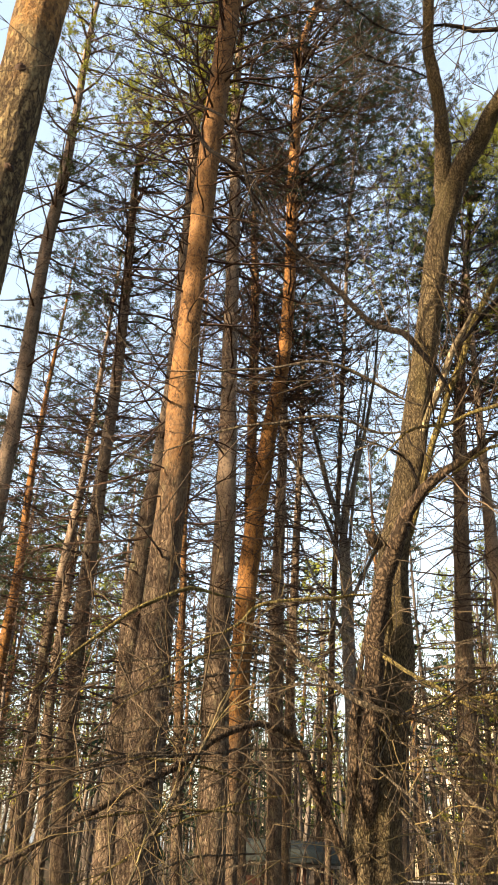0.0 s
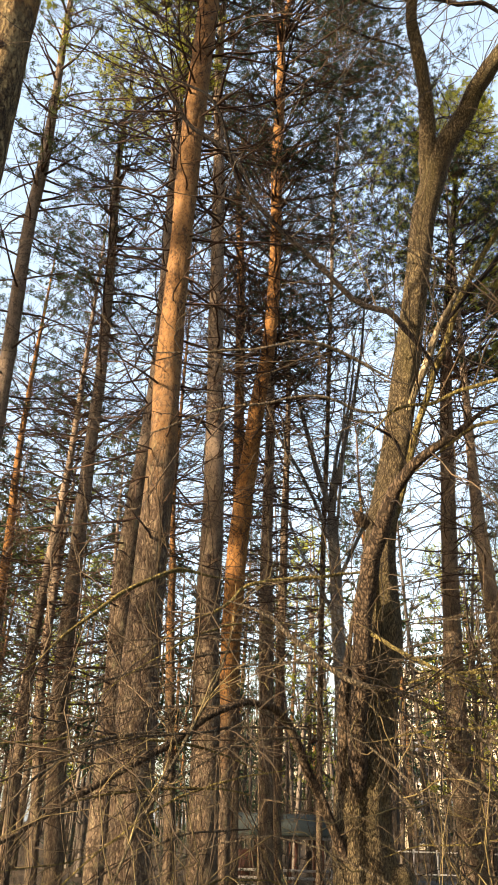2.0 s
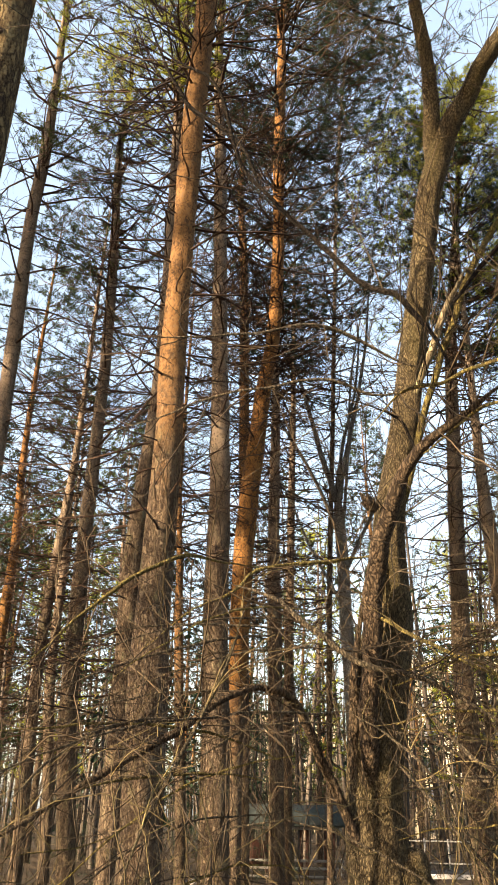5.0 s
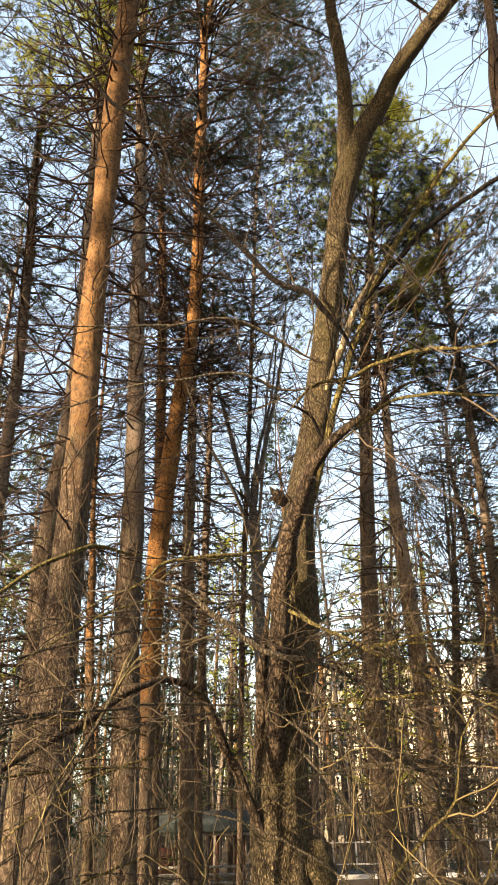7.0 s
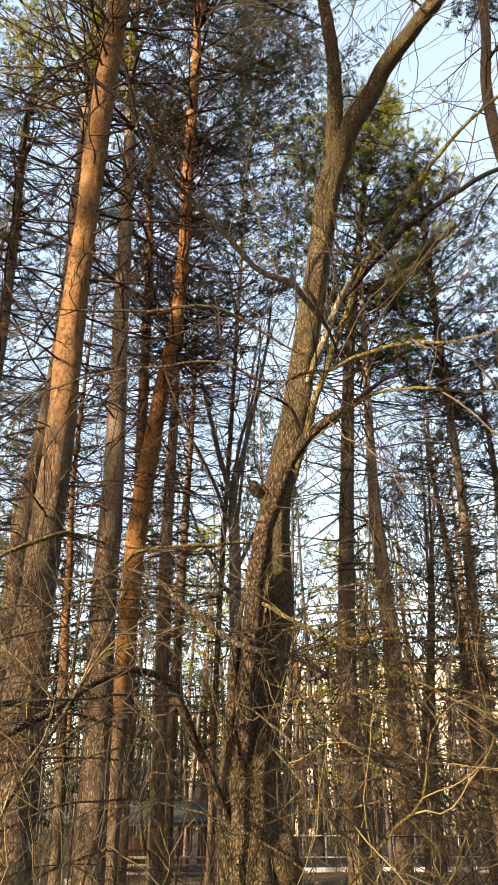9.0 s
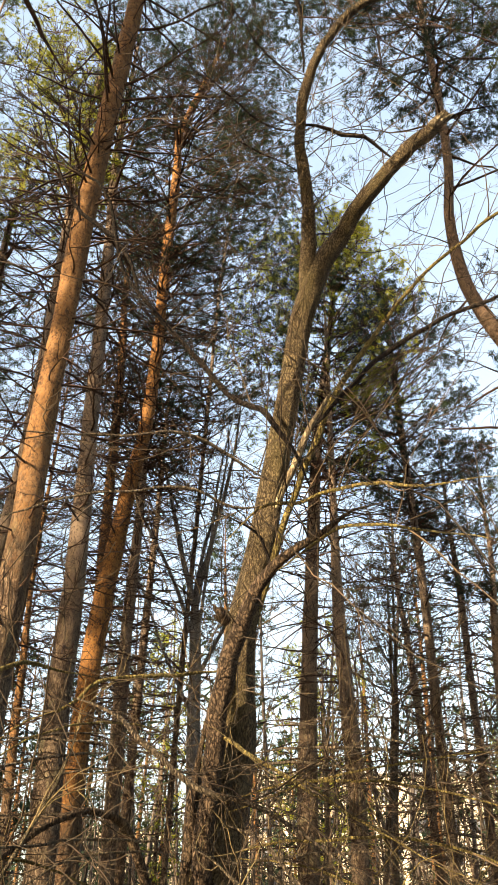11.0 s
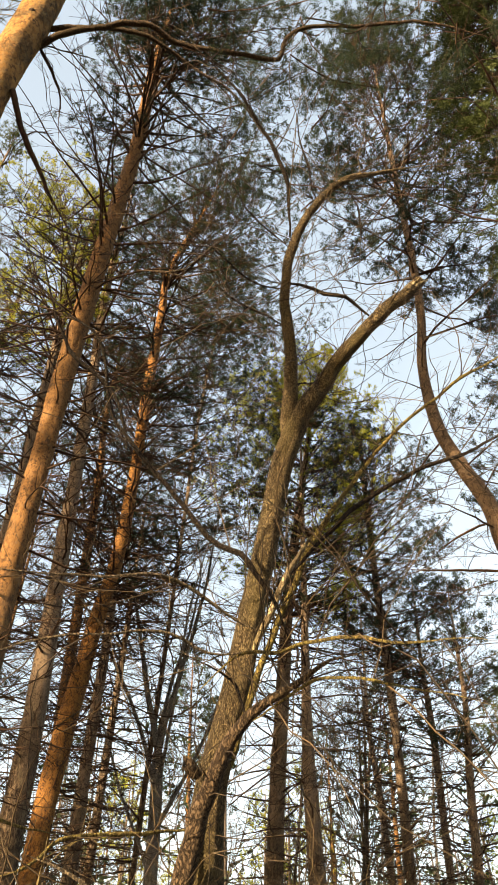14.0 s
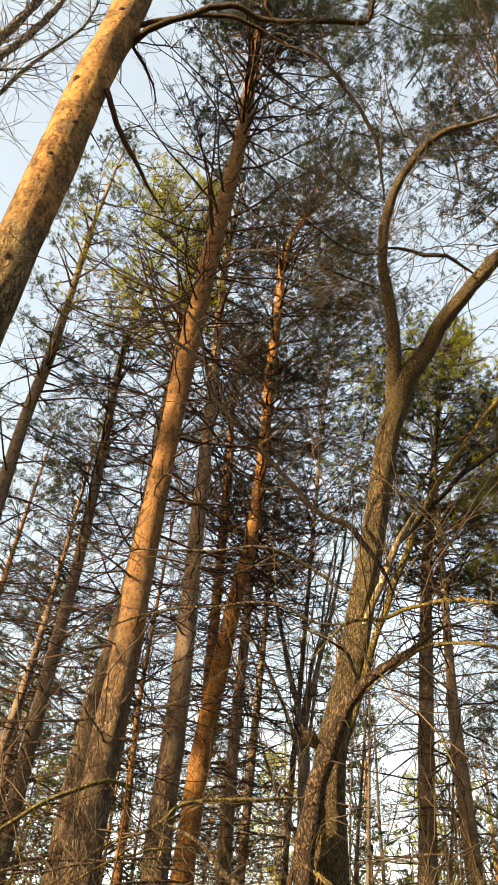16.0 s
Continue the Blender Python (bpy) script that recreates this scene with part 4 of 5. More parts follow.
# ---- limbs of the close pine ----
cr = np.random.default_rng(31)
dry, leaf = Geo(close_pine.location), Geo(close_pine.location)
CLOSE_LIMBS = [
    ([(-1.22, 2.74, 7.97, 0.0280), (-1.13, 2.79, 8.00, 0.0274), (-0.93, 2.65, 8.09, 0.0274), (-0.69, 2.57, 8.15, 0.0246), (-0.36, 2.47, 8.22, 0.0249), (-0.07, 2.54, 8.20, 0.0239), (0.20, 2.52, 8.20, 0.0211), (0.47, 2.48, 8.20, 0.0198), (0.74, 2.44, 8.18, 0.0184), (0.76, 2.29, 8.24, 0.0169), (0.90, 2.18, 8.26, 0.0154), (1.28, 2.06, 8.24, 0.0139), (1.68, 1.90, 8.20, 0.0123), (2.10, 1.83, 8.10, 0.0081), (2.46, 1.81, 7.96, 0.0054)], "long bare forking limb", 1),
    ([(-1.14, 2.78, 8.36, 0.0228), (-0.84, 2.70, 8.40, 0.0228), (-0.53, 2.64, 8.42, 0.0214), (-0.26, 2.64, 8.40, 0.0180), (0.10, 2.75, 8.33, 0.0135), (0.45, 2.83, 8.25, 0.0105), (0.75, 3.01, 8.11, 0.0080), (1.01, 3.17, 7.96, 0.0060), (1.10, 3.34, 7.83, 0.0040)], "long bare forking limb", 1),
    ([(-1.10, 2.68, 7.04, 0.0224), (-1.04, 2.78, 6.92, 0.0203), (-0.94, 2.90, 6.78, 0.0203), (-0.81, 3.02, 6.64, 0.0182), (-0.69, 3.13, 6.50, 0.0182), (-0.55, 3.22, 6.36, 0.0142)], "dark dry hanging branch", 0),
    ([(-1.10, 2.79, 8.03, 0.0136), (-0.98, 2.91, 7.94, 0.0137), (-0.89, 3.04, 7.84, 0.0103), (-0.87, 3.16, 7.71, 0.0086), (-0.84, 3.29, 7.59, 0.0052)], "dark dry hanging branch", 0),
    ([(-1.25, 2.87, 6.91, 0.0106), (-1.12, 2.97, 6.77, 0.0091), (-1.04, 3.01, 6.64, 0.0060)], "dark dry hanging branch", 0),
]
for nodes, label, green in CLOSE_LIMBS:
    pts, rad = limb("limb", nodes, close_pine, BARK_BROWN if green else TWIG_PINE, 9, label)
    shoots(dry, cr, pts, rad, 3 if green else 6, 0.5 if green else 0.35, 0.007, 0.0, 3)
for nodes, first in ((CLOSE_LIMBS[0][0], 7), (CLOSE_LIMBS[1][0], 6)):
    for x, y, z, r in nodes[first:]:
        for _ in range(4):
            s = sprig(cr, np.array((x, y, z)) + cr.normal(0, 0.35, 3), cr.normal(0, 0.6, 3) + (0.5, 0.1, 0.5), cr.uniform(0.5, 1.3), 6, 0.15)
            dry.tube(s, np.linspace(0.007, 0.003, 7), 3)
            q = np.concatenate([s[2:] + cr.normal(0, 0.05, (5, 3)) for _ in range(5)])
            tufts(leaf, cr, q, np.tile(unit(s[-1] - s[0]), (len(q), 1)), 0.075, 30, 0.0014)
part("needle_growth", leaf, NEEDLES, close_pine, "dark green needles on the limb ends", "stuff")
part("twig_growth", dry, TWIG_PINE, close_pine, "dark dry twigs", "stuff")

# low dark branches of the bent pine
for nodes in ([(5.54, 7.85, 8.40, 0.022), (5.30, 7.92, 8.34, 0.020), (5.03, 8.09, 8.21, 0.016), (4.78, 8.22, 8.02, 0.012), (4.59, 8.30, 7.84, 0.007)], [(5.62, 7.79, 7.55, 0.022), (5.30, 7.95, 7.62, 0.019), (4.75, 8.23, 7.70, 0.015), (4.40, 8.35, 7.72, 0.010), (4.15, 8.40, 7.80, 0.006)]):
    pts, rad = limb("branch", nodes, bent_pine, TWIG_PINE, 7, "dark dry leafless branch")
    g = Geo(bent_pine.location)
    shoots(g, cr, pts, rad, 7, 0.5, 0.007, 0.0, 3)
    part("twig_growth", g, TWIG_PINE, bent_pine, "dark dry twigs", "stuff")

# broken branch stubs with dark hollows
KNOTS = ((8.18, -0.25), (6.97, -0.84), (6.39, 0.07), (5.95, -0.32), (4.95, -0.25), (4.3, 0.3))
cn = np.array([(-1.24, 2.73, 4.90, 0.1184), (-1.25, 2.73, 5.41, 0.1260), (-1.25, 2.73, 6.03, 0.1352), (-1.25, 2.73, 6.76, 0.1365), (-1.24, 2.73, 7.67, 0.1384), (-1.22, 2.74, 8.81, 0.1362)])
for h, turn in KNOTS:
    c = np.array((np.interp(h, cn[:, 2], cn[:, 0]), np.interp(h, cn[:, 2], cn[:, 1]), h))
    r = np.interp(h, cn[:, 2], cn[:, 3])
    az = math.atan2(-c[1], -c[0]) + turn
    d = np.array((math.cos(az), math.sin(az), 0.25))
    g = Geo(close_pine.location)
    s = np.array([c + d * r * q for q in (0.8, 0.95, 1.06, 1.10, 1.04)])
    g.tube(s, [0.036, 0.03, 0.022, 0.014, 0.003], 10)
    part("knot", g, TWIG_PINE, close_pine, "dark knot of a broken branch")


# ---- bare trees ----
def bare_tree(base, height, r, seed, label, lean=(0, 0), forks=4):
    rng = np.random.default_rng(seed)
    x, y = base
    tree = thing("bare_tree", (x, y, 0), label, "tree", "bare trees of the wood")
    g, gt = Geo((x, y, 0)), Geo((x, y, 0))
    stem = sprig(rng, (x, y, -0.1), (lean[0], lean[1], 1), height * 0.85, 14, 0.035, 0.03)
    rad = np.linspace(r, r * 0.25, 15)
    rad[0] *= 1.3
    g.tube(stem, rad, 9)
    part("trunk", g, BARK_LIMB, tree)

    def grow(p, d, ln, th, depth):
        s = sprig(rng, p, d, ln, 7, 0.09, 0.06)
        if depth:
            gt.tube(s, np.linspace(th, th * 0.4, 8), 4)
        else:
            gt.tube(s[::3], np.linspace(th, th * 0.4, 3), 3)
        if depth:
            for _ in range(forks + (depth == 1) * 2):
                k = int(rng.integers(2, 8))
                grow(s[k], unit(s[k] - s[k - 1]) + rng.normal(0, 0.42, 3), ln * rng.uniform(0.3, 0.6), max(0.004, th * 0.45), depth - 1)

    for i in range(4, 15):
        for _ in range(2 if i < 10 else 3):
            az = rng.uniform(0, 2 * math.pi)
            grow(stem[i], (math.cos(az) * 0.6, math.sin(az) * 0.6, 0.9), height * rng.uniform(0.12, 0.28), max(0.008, rad[i] * 0.4), 2)
    part("branch_growth", gt, TWIG_FAR, tree, "thin grey bare branches", "stuff")
    return tree


BARE = "slender bare deciduous tree with grey branches"


def forked_tree(x, y, fork, height, r, seed, label, bark, skin, each=3.2):
    """A bare tree whose trunk parts into several steep stems."""
    rng = np.random.default_rng(seed)
    tree = thing("bare_tree", (x, y, 0), label, "tree", "bare trees of the wood")
    g, gt = Geo((x, y, 0)), Geo((x, y, 0))
    trunk = sprig(rng, (x, y, -0.1), (0.0, 0, 1), fork + 0.1, 10, 0.015)
    g.tube(trunk, np.linspace(r * 1.25, r * 0.9, 11), 10)
    part("trunk", g, bark, tree)
    for i in range(7):
        k = (10, 10, 9, 10, 8, 7, 9)[i]
        way = ((-0.20, 0.05, 1), (0.22, 0.0, 1), (-0.42, -0.1, 1), (0.03, 0.1, 1), (0.45, 0.1, 1), (-0.5, 0.2, 1), (0.1, -0.3, 1))[i]
        s = sprig(rng, trunk[k], way, (height - fork) * rng.uniform(0.7, 1.1), 10, 0.06, 0.03)
        th = r * (0.55, 0.5, 0.38, 0.42, 0.34, 0.28, 0.3)[i]
        g = Geo((x, y, 0))
        g.tube(s, np.linspace(th, 0.012, 11), 6)
        part("limb", g, bark, tree, "steep grey limb")
        shoots(gt, rng, s, np.linspace(th, 0.012, 11), each, 1.7, 0.011, 0.08, 4, 0.5)
    part("branch_growth", gt, skin, tree, "thin grey bare branches", "stuff")
    return tree


forked_tree(2.45, 16.85, 8.1, 15.5, 0.14, 51, "bare deciduous tree forking into steep grey limbs", BARK_ASH, TWIG_FAR)

# A pale tree whose sunlit limbs reach up beside the close pine.
pale_tree = thing("bare_tree", (-4.97, 4.97, 0), "tall bare tree with silvery sunlit limbs and dense fine twigs", "tree", "bare trees of the wood")
limb("trunk", [(-4.97, 4.97, -0.1, 0.17), (-4.85, 5.04, 2.0, 0.145), (-4.66, 5.12, 4.6, 0.13), (-4.45, 5.20, 7.2, 0.12), (-4.27, 5.27, 9.67, 0.11)], pale_tree, BARK_SILVER, 14, step=0.2, taper=False)
PALE_LIMBS = [
    [(-4.28, 5.27, 9.55, 0.085), (-3.96, 4.89, 10.56, 0.068), (-3.47, 4.52, 11.65, 0.060), (-3.15, 4.30, 12.42, 0.052), (-2.91, 4.10, 13.45, 0.036), (-2.69, 3.80, 14.78, 0.012)],
    [(-4.28, 5.27, 9.5, 0.075), (-3.83, 4.80, 10.42, 0.055), (-3.35, 4.53, 11.23, 0.049), (-3.15, 4.46, 11.56, 0.046), (-2.96, 4.36, 12.0, 0.042), (-2.84, 4.28, 12.41, 0.036), (-2.69, 4.15, 13.15, 0.026), (-2.47, 3.92, 14.04, 0.010)],
    [(-4.32, 5.25, 9.1, 0.05), (-3.65, 5.09, 10.33, 0.029), (-3.29, 4.81, 10.87, 0.026), (-2.96, 4.60, 11.33, 0.023), (-2.65, 4.46, 11.71, 0.019), (-2.46, 4.37, 12.02, 0.016), (-2.36, 4.24, 12.43, 0.012), (-2.32, 4.08, 13.05, 0.006)],
    [(-3.96, 4.89, 10.56, 0.035), (-3.59, 4.62, 10.86, 0.022), (-3.32, 4.63, 11.07, 0.020), (-2.96, 4.65, 11.30, 0.015), (-2.65, 4.63, 11.52, 0.008)],
    [(-4.28, 5.27, 9.6, 0.08), (-4.5, 5.0, 10.9, 0.06), (-4.4, 4.6, 12.6, 0.04), (-4.1, 4.2, 14.4, 0.01)],
]
rng = np.random.default_rng(57)
g = Geo(pale_tree.location)
for i, nodes in enumerate(PALE_LIMBS):
    pts, rad = limb("limb", nodes, pale_tree, BARK_SILVER, 9, "silvery mottled limb", 0.08, 0.14, 30 + i)
    shoots(g, rng, pts, rad, 11.0, 1.25, 0.0075, 0.06, 4, 0.6)
part("branch_growth", g, TWIG_PALE, pale_tree, "fine pale twigs", "stuff")
for i, (x, y, h, r) in enumerate(((4.3, 22.0, 13, 0.10), (7.2, 19.5, 13, 0.08), (9.3, 24.0, 16, 0.10), (12.0, 22.0, 15, 0.10), (13.5, 19.0, 14, 0.09), (1.8, 26.0, 12, 0.09), (-7.5, 19.0, 13, 0.08), (6.9, 22.6, 13.5, 0.09), (8.3, 22.0, 14, 0.08))):
    bare_tree((x, y), h, r, 60 + i, BARE, (0.01 * (i % 3), 0), 3)


# ---- wood behind ----
def straight(h, r, seed, bend=0.25):
    rng = np.random.default_rng(seed)
    a, b = rng.normal(0, bend, 2)
    return [(0, 0, -0.1, r * 1.25), (0, 0, 0.5, r), (a * 0.3, b * 0.3, h * 0.33, r * 0.8), (a, b, h * 0.7, r * 0.5), (a * 1.2, b, h, 0.015)]


KINDS = []
for i in range(5):
    h = (20, 18, 21, 16, 13)[i]
    warm = i in (1, 4)
    KINDS.append(pine(straight(h, (0.17, 0.14, 0.18, 0.12, 0.10)[i], 200 + i), h, h * (0.55, 0.5, 0.62, 0.4, 0.3)[i], (2.1, 1.9, 2.0, 1.8, 1.7)[i], 210 + i,
                      ("Scots pine standing farther back in the wood", "young Scots pine with yellowish green crown")[warm], 2.0, 8, 0.8, 0.06,
                      BARK_GREY if i % 2 else BARK_PINE, NEEDLES_MID if warm else NEEDLES, 0.5, 0.7, 0.24, True))
fr = np.random.default_rng(5)
spots = []


def stand(ob, x, y, grow=1.0, first=[]):
    s = fr.uniform(0.85, 1.12) * grow
    m = Matrix.LocRotScale((x, y, 0), Euler((fr.normal(0, 0.015), fr.normal(0, 0.015), fr.uniform(0, 6.28))), (s, s, s))
    if ob not in first:
        first.append(ob)
        ob.matrix_basis = m
        return ob
    return copy_thing(ob, m)


def scatter(count, az0, az1, d0, d1, gap, kinds, grow=1.0):
    made = tries = 0
    while made < count and tries < 6000:
        tries += 1
        az, d = radians(fr.uniform(az0, az1)), math.sqrt(fr.uniform(d0 * d0, d1 * d1))
        x, y = d * math.sin(az), d * math.cos(az)
        if all((x - a) ** 2 + (y - b) ** 2 > gap * gap for a, b in spots):
            spots.append((x, y))
            stand(KINDS[kinds[made % len(kinds)]], x, y, grow)
            made += 1


scatter(16, -24, -4, 26, 48, 2.8, (1, 4, 2, 1, 3))
scatter(12, -4, 10, 42, 70, 2.6, (0, 2, 3, 4, 1))
scatter(22, 10, 48, 36, 75, 2.6, (3, 4, 0, 1, 2))
scatter(16, -30, 50, 70, 120, 3.0, (0, 1, 2, 3, 4))
scatter(10, -19, -2, 30, 62, 2.4, (3, 4, 0, 3, 2))
# the next two groups stand out of view, added to cut ambient light
scatter(12, 55, 195, 9, 34, 3.0, (0, 2, 1, 3, 0))
scatter(5, 285, 320, 17, 38, 3.0, (0, 2, 1, 3, 0))
# young pines, with sunlight put into their needle colour
young = pine(straight(12.6, 0.10, 240), 12.6, 3.0, 1.7, 241, "young Scots pine with sunlit yellow-green crown", 1.5, 8, 0.8, 0.06, BARK_GREY, NEEDLES_SUNLIT, 0.5, 1.3, 0.15, True)
for i, (az, d, grow) in enumerate(((5.8, 31, 1.0), (15.4, 30, 0.92), (19.0, 32, 0.95), (30.0, 30, 0.85), (33.5, 27, 1.0), (9.6, 34, 0.85), (-13.5, 33, 0.95), (-9.5, 36, 1.0), (17.2, 28, 0.95))):
    m = Matrix.LocRotScale((d * math.sin(radians(az)), d * math.cos(radians(az)), 0), Euler((0, 0, 1.3 * i)), (grow, grow, grow))
    if i:
        copy_thing(young, m)
    else:
        young.matrix_basis = m
# unseen pines behind the camera, towards the sun, placed to cast shade
KINDS.append(pine(straight(24.5, 0.2, 230), 24.5, 14.8, 2.7, 231, "unseen tall Scots pine, added to cast shade", 4.0, 8, 0.8, 0.06, BARK_PINE, NEEDLES, 0.8, 1.1, 0.34, True, thick=2.4))
TALL_CASTERS = [(-15.6, -2.9), (-34.4, -5.0), (-20.0, -3.1), (-31.8, -6.8), (-47.1, 3.0), (-46.4, -9.3), (-12.9, -3.0), (-31.4, -1.6), (-11.2, -4.4), (-44.1, 1.6), (-26.3, 0.5)]
LOW_CASTERS = [(-37.0, 1.9), (-40.0, 6.0), (-15.9, 2.3), (-44.5, 6.3), (-30.7, -12.6), (-45.0, -0.9)]
YOUNG_CASTERS = [(-26.0, -7.1)]
for places, kind, grow in ((TALL_CASTERS, 5, 1.0), (LOW_CASTERS, 3, 1.1), (YOUNG_CASTERS, 4, 1.05)):
    s = grow / KINDS[kind].scale.x
    for x, y in places:
        if KINDS[kind].location.length < 1.0:
            KINDS[kind].matrix_basis = pose(x, y, 0)
            continue
        copy_thing(KINDS[kind], Matrix.LocRotScale((x, y, 0), Euler((0, 0, (7.3 * x + 3.1 * y) % 6.28)), (s, s, s)))

# ---- far woods ----
g, gn = Geo(), Geo()
hr = np.random.default_rng(19)
where = []
# the last 280 are out of view, added to dim light from the horizon
for i in range(1550):
    az, d = radians(hr.uniform(-32, 56) if i < 1270 else hr.uniform(56, 328)), math.sqrt(hr.uniform(28**2, 130**2))
    x, y = d * math.sin(az), d * math.cos(az)
    h = hr.uniform(4, 17)
    r = hr.uniform(0.05, 0.16)
    s = sprig(hr, (x, y, -0.1), (hr.normal(0, 0.04), hr.normal(0, 0.04), 1), h, 4, 0.03)
    g.tube(s, np.linspace(r, r * 0.3, 5), 4)
    for _ in range(6):
        k = int(hr.integers(1, 5))
        g.tube(sprig(hr, s[k], (hr.normal(0, 1), hr.normal(0, 1), 0.4), hr.uniform(0.8, 2.5), 3, 0.2), np.linspace(0.03, 0.01, 4), 3)
    if i % 2 == 0:
        for _ in range(34):
            where.append(s[4] + hr.normal(0, 1, 3) * (1.1, 1.1, h * 0.22) - (0, 0, h * 0.3))
tagged(part("far_woods", g, TWIG_FAR, None), "dense distant trunks and branches of the wood", "woods", kind="stuff")
tufts(gn, hr, where, np.tile((0, 0, 0.5), (len(where), 1)), 0.6, 4, 0.07)
tagged(part("far_foliage", gn, NEEDLES, None), "dark green needles of the distant wood", "foliage", kind="stuff")

# ---- undergrowth ----
g = Geo()
ur = np.random.default_rng(9)
for i in range(640):
    az, d = radians(ur.uniform(-24, 48)), ur.uniform(8, 45)
    p = (d * math.sin(az), d * math.cos(az), 0)
    ln = ur.uniform(0.8, 3.6)
    s = sprig(ur, p, (ur.normal(0, 0.25), ur.normal(0, 0.25), 1), ln, 7, 0.10, 0.02)
    th = 0.004 + 0.004 * ln * ur.random()
    g.tube(s, np.linspace(th, th * 0.4, 8), 3)
    shoots(g, ur, s[::2], np.linspace(th, th * 0.4, 4), 3.5, 0.7, 0.005, 0.1, 2, 0.8, True)
tagged(part("undergrowth", g, TWIG_SHADED, None), "thin bare brown saplings and brush on the forest floor", "undergrowth", kind="stuff")

g = Geo()
where = []
for i in range(150):
    az, d = radians(ur.uniform(-26, 50)), math.sqrt(ur.uniform(18**2, 60**2))
    c = np.array((d * math.sin(az), d * math.cos(az), 0))
    h = ur.uniform(1.2, 3.6)
    for _ in range(44):
        q = ur.random()
        where.append(c + ur.normal(0, 0.45 * (1.1 - q), 3) * (1, 1, 0.1) + (0, 0, 0.1 + h * q))
tufts(g, ur, where, np.tile((0, 0, 0.6), (len(where), 1)), 0.15, 9, 0.008)
tagged(part("evergreen_thicket", g, NEEDLES, None), "low dark evergreen saplings between the trunks", "thicket", kind="stuff")

# ---- buildings beyond the wood ----
def box(g, x0, x1, y0, y1, z0, z1):
    v = [(x, y, z) for z in (z0, z1) for y in (y0, y1) for x in (x0, x1)]
    g.add(v, [(0, 2, 3, 1), (4, 5, 7, 6), (0, 1, 5, 4), (2, 6, 7, 3), (0, 4, 6, 2), (1, 3, 7, 5)])


def flats(base, turn, width, depth, floors, label):
    house = thing("apartment_building", (0, 0, 0), label, "building")
    bay, storey, t = 3.2, 2.9, 0.35
    cols = int(width / bay)
    g = Geo()
    box(g, 0, width, t, depth, 0, floors * storey + 0.8)
    for c in range(cols + 1):
        x = c * bay
        box(g, x - 0.75 if c else 0, x + 0.75 if c < cols else width, 0, t - 0.003, 0, floors * storey + 0.6)
    for f in range(floors + 1):
        z = f * storey
        for c in range(cols):
            box(g, c * bay + 0.753, c * bay + bay - 0.753, 0.004, t - 0.003, max(0, z - 0.6), min(z + 0.85, floors * storey + 0.6))
    part("wall", g, CONCRETE, house)
    g = Geo()
    box(g, -0.3, width + 0.3, -0.3, depth + 0.3, floors * storey + 0.803, floors * storey + 1.1)
    part("roof", g, GREY_PAINT, house)
    pane, fr_m = None, None
    for f in range(floors):
        for c in range(cols):
            x, z = c * bay + 0.756, f * storey + 0.853
            w, h = bay - 1.512, storey - 1.456
            if pane is None:
                g = Geo()
                box(g, 0, w, 0, 0.05, 0, h)
                pane = g.mesh("window")
                g = Geo()
                for a in ((0, 0.08, 0, h), (w - 0.08, w, 0, h), (w * 0.5 - 0.04, w * 0.5 + 0.04, 0.083, h - 0.083), (0.083, w * 0.5 - 0.043, 0, 0.08), (w * 0.5 + 0.043, w - 0.083, 0, 0.08), (0.083, w - 0.083, h - 0.08, h)):
                    box(g, a[0], a[1], -0.06, -0.003, a[2], a[3])
                fr_m = g.mesh("frame")
            win = part("window", pane, GLASS, house)
            win.location = (x, 0.22, z)
            part("frame", fr_m, WHITE_PAINT, win)
    house.matrix_basis = pose(*base, 0, 0, turn)
    return house


flats((13.5, 92, -0.3), -14, 32, 12, 6, "beige panel apartment block behind the trees")
flats((2.0, 118, -0.3), -4, 12.8, 10, 5, "beige panel apartment block behind the trees")

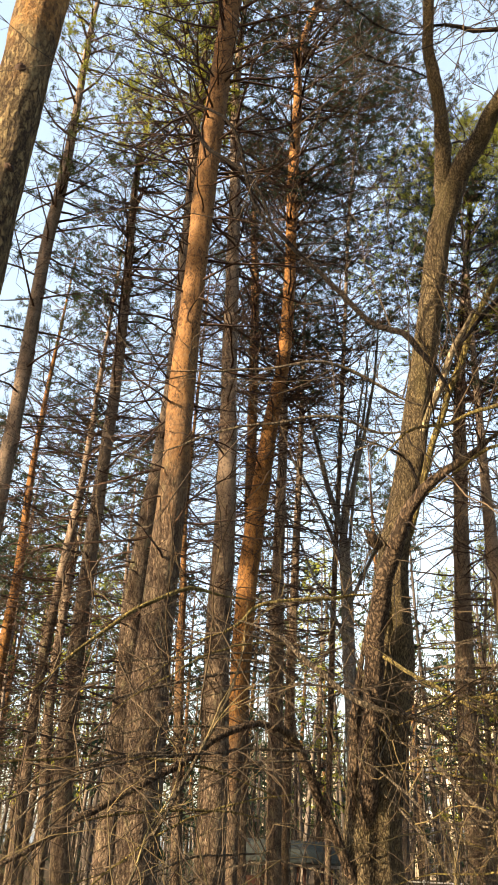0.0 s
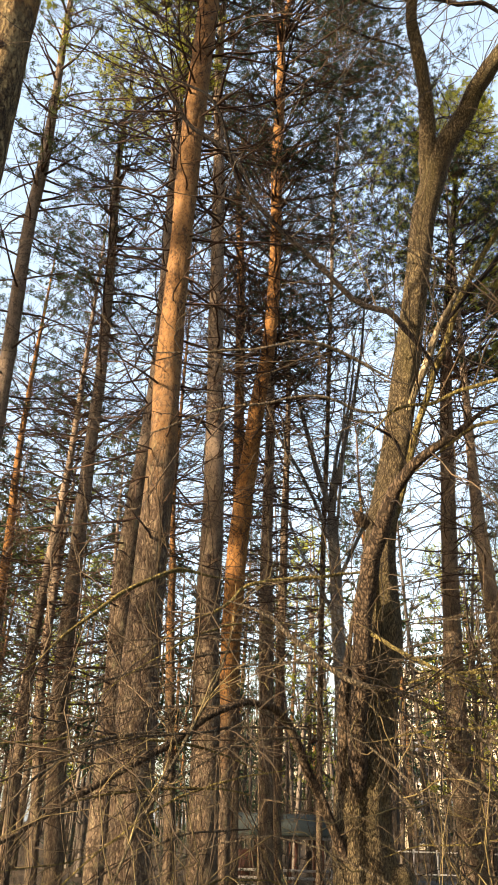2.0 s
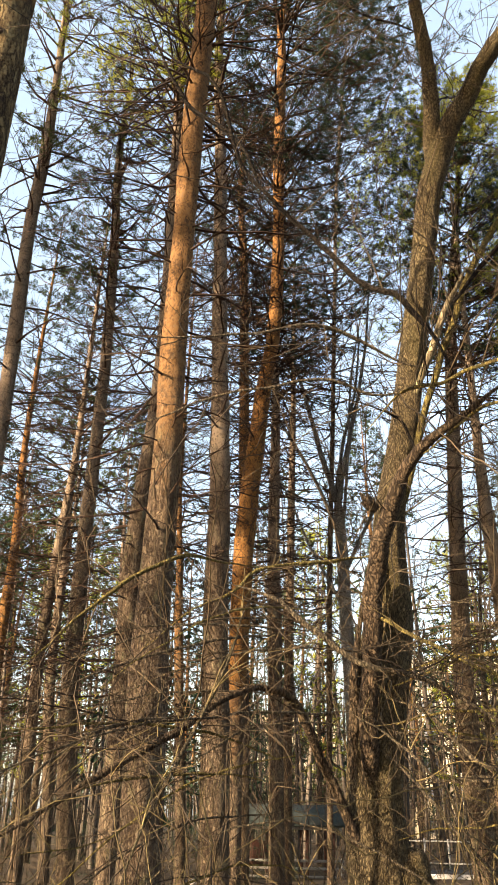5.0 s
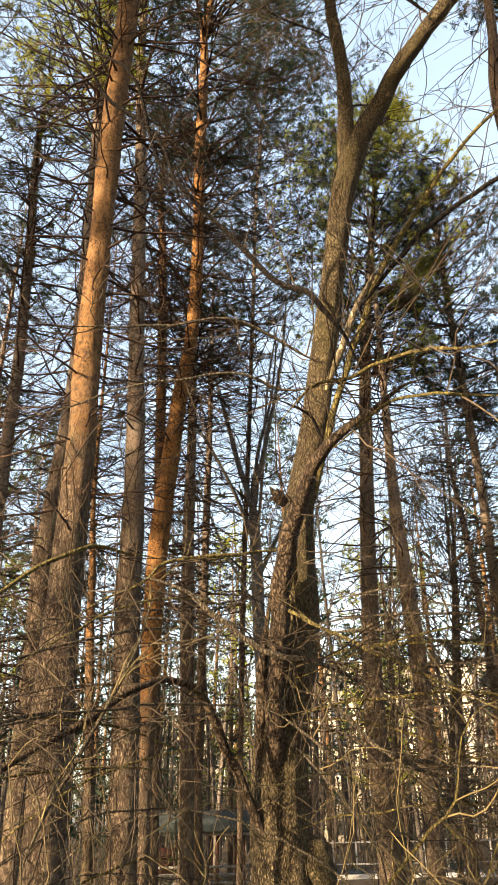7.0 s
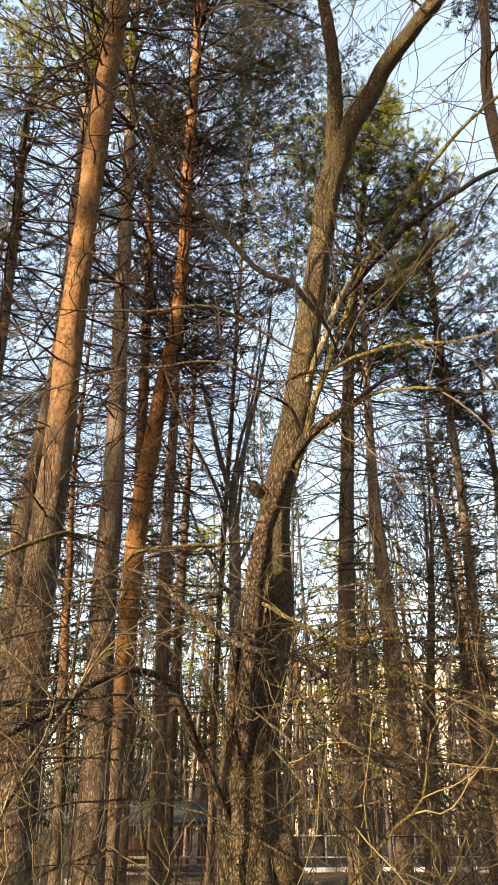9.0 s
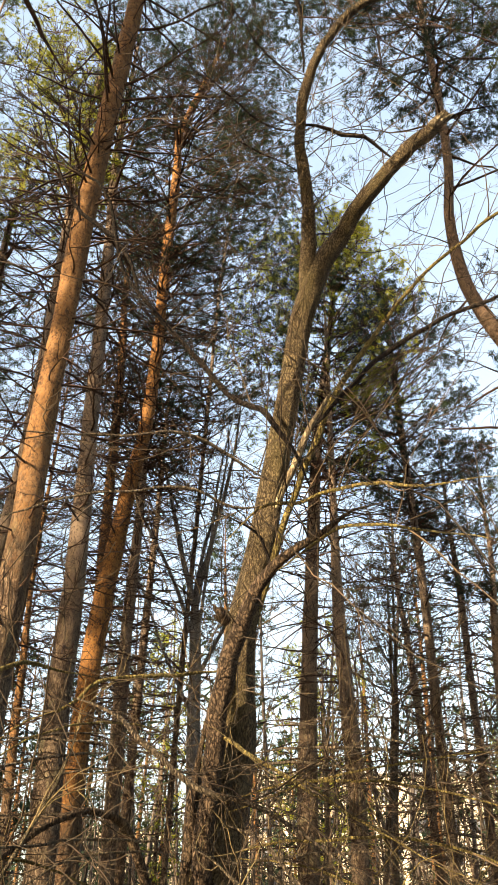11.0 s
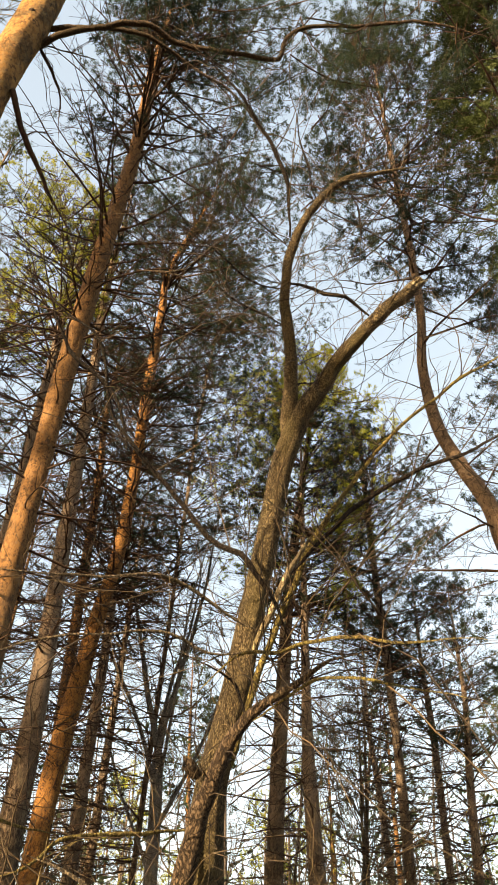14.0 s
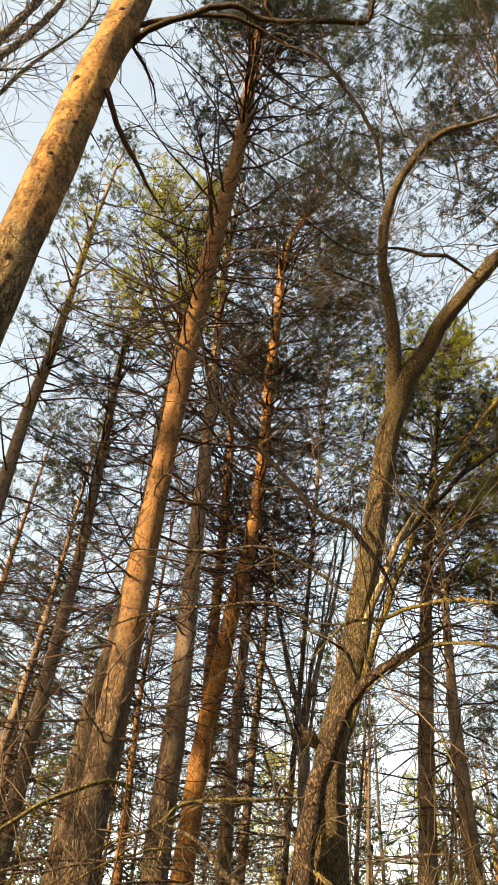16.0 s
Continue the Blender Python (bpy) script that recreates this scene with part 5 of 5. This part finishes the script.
# ---- shelter, kerb and path ----
shelter = thing("shelter", (0.4, 27.0, 0), "open shelter with grey sheet roof and red-brown posts", "shelter")
def shed_part(name, material, label, *dims):
    g = Geo()
    box(g, *dims)
    return part(name, g, material, shelter, label)
g = Geo()
v = []
for y, z in ((-0.5, 1.38), (1.2, 1.95), (2.9, 1.38)):
    v += [(-0.3, y, z), (3.1, y, z), (-0.3, y, z + 0.07), (3.1, y, z + 0.07)]
g.add(v, [(0, 4, 5, 1), (4, 8, 9, 5), (2, 3, 7, 6), (6, 7, 11, 10), (0, 1, 3, 2), (8, 10, 11, 9), (0, 2, 6, 4), (1, 5, 7, 3), (4, 6, 10, 8), (5, 9, 11, 7)])
part("roof", g, ROOF, shelter)
for x in (0.0, 0.75, 1.9, 2.7):
    for y in (0.0, 2.3):
        shed_part("post", RED_PAINT, "red-brown post", x, x + 0.1, y, y + 0.1, -0.05, 1.5)
shed_part("beam", GREY_PAINT, "dark eaves beam", -0.2, 3.0, -0.10, -0.003, 1.3, 1.42)
shed_part("panel", RED_PAINT, "red-brown side panel", 0.104, 0.745, 0.02, 0.08, 0.25, 1.0)
shed_part("post", WHITE_PAINT, "white post", 1.45, 1.52, -0.03, 0.04, -0.05, 1.2)
for z in (0.0, 0.22, 0.42):
    shed_part("rail", WHITE_PAINT, "pale rail", -0.2, 3.0, -0.55, -0.50, z + 0.02, z + 0.09)
for x in (-0.15, 1.35, 2.9):
    shed_part("rail_post", GREY_PAINT, "", x, x + 0.06, -0.497, -0.44, -0.05, 0.55)

g = Geo()
box(g, 4.8, 16.0, 27.4, 27.6, -0.2, 0.14)
tagged(part("kerb", g, GREY_PAINT, None), "pale concrete kerb along the path", "kerb", kind="structure")
g = Geo()
box(g, 4.8, 16.0, 27.603, 31.0, -0.2, 0.10)
tagged(part("path", g, plain("asphalt", (0.04, 0.04, 0.042), (0.07, 0.07, 0.072), 6.0, 0.9), None), "grey asphalt path at the edge of the wood", "path", kind="structure")
fence = thing("fence", (5.2, 31.4, 0), "low grey metal fence beside the path", "fence")
for i in range(12):
    g = Geo()
    box(g, i * 0.85, i * 0.85 + 0.06, 0, 0.06, -0.05, 1.05)
    part("post", g, GREY_PAINT, fence)
for z in (0.25, 0.95):
    g = Geo()
    box(g, -0.1, 9.6, -0.045, -0.003, z, z + 0.05)
    part("rail", g, GREY_PAINT, fence)
post = Geo((-0.88, 21.9, 0))
box(post, -1.0, -0.78, 21.85, 21.95, -0.05, 0.22)
ob = part("white_board", post, WHITE_PAINT, None)
ob.location = (-0.88, 21.9, 0)
tagged(ob, "small white board standing on the forest floor", "board")
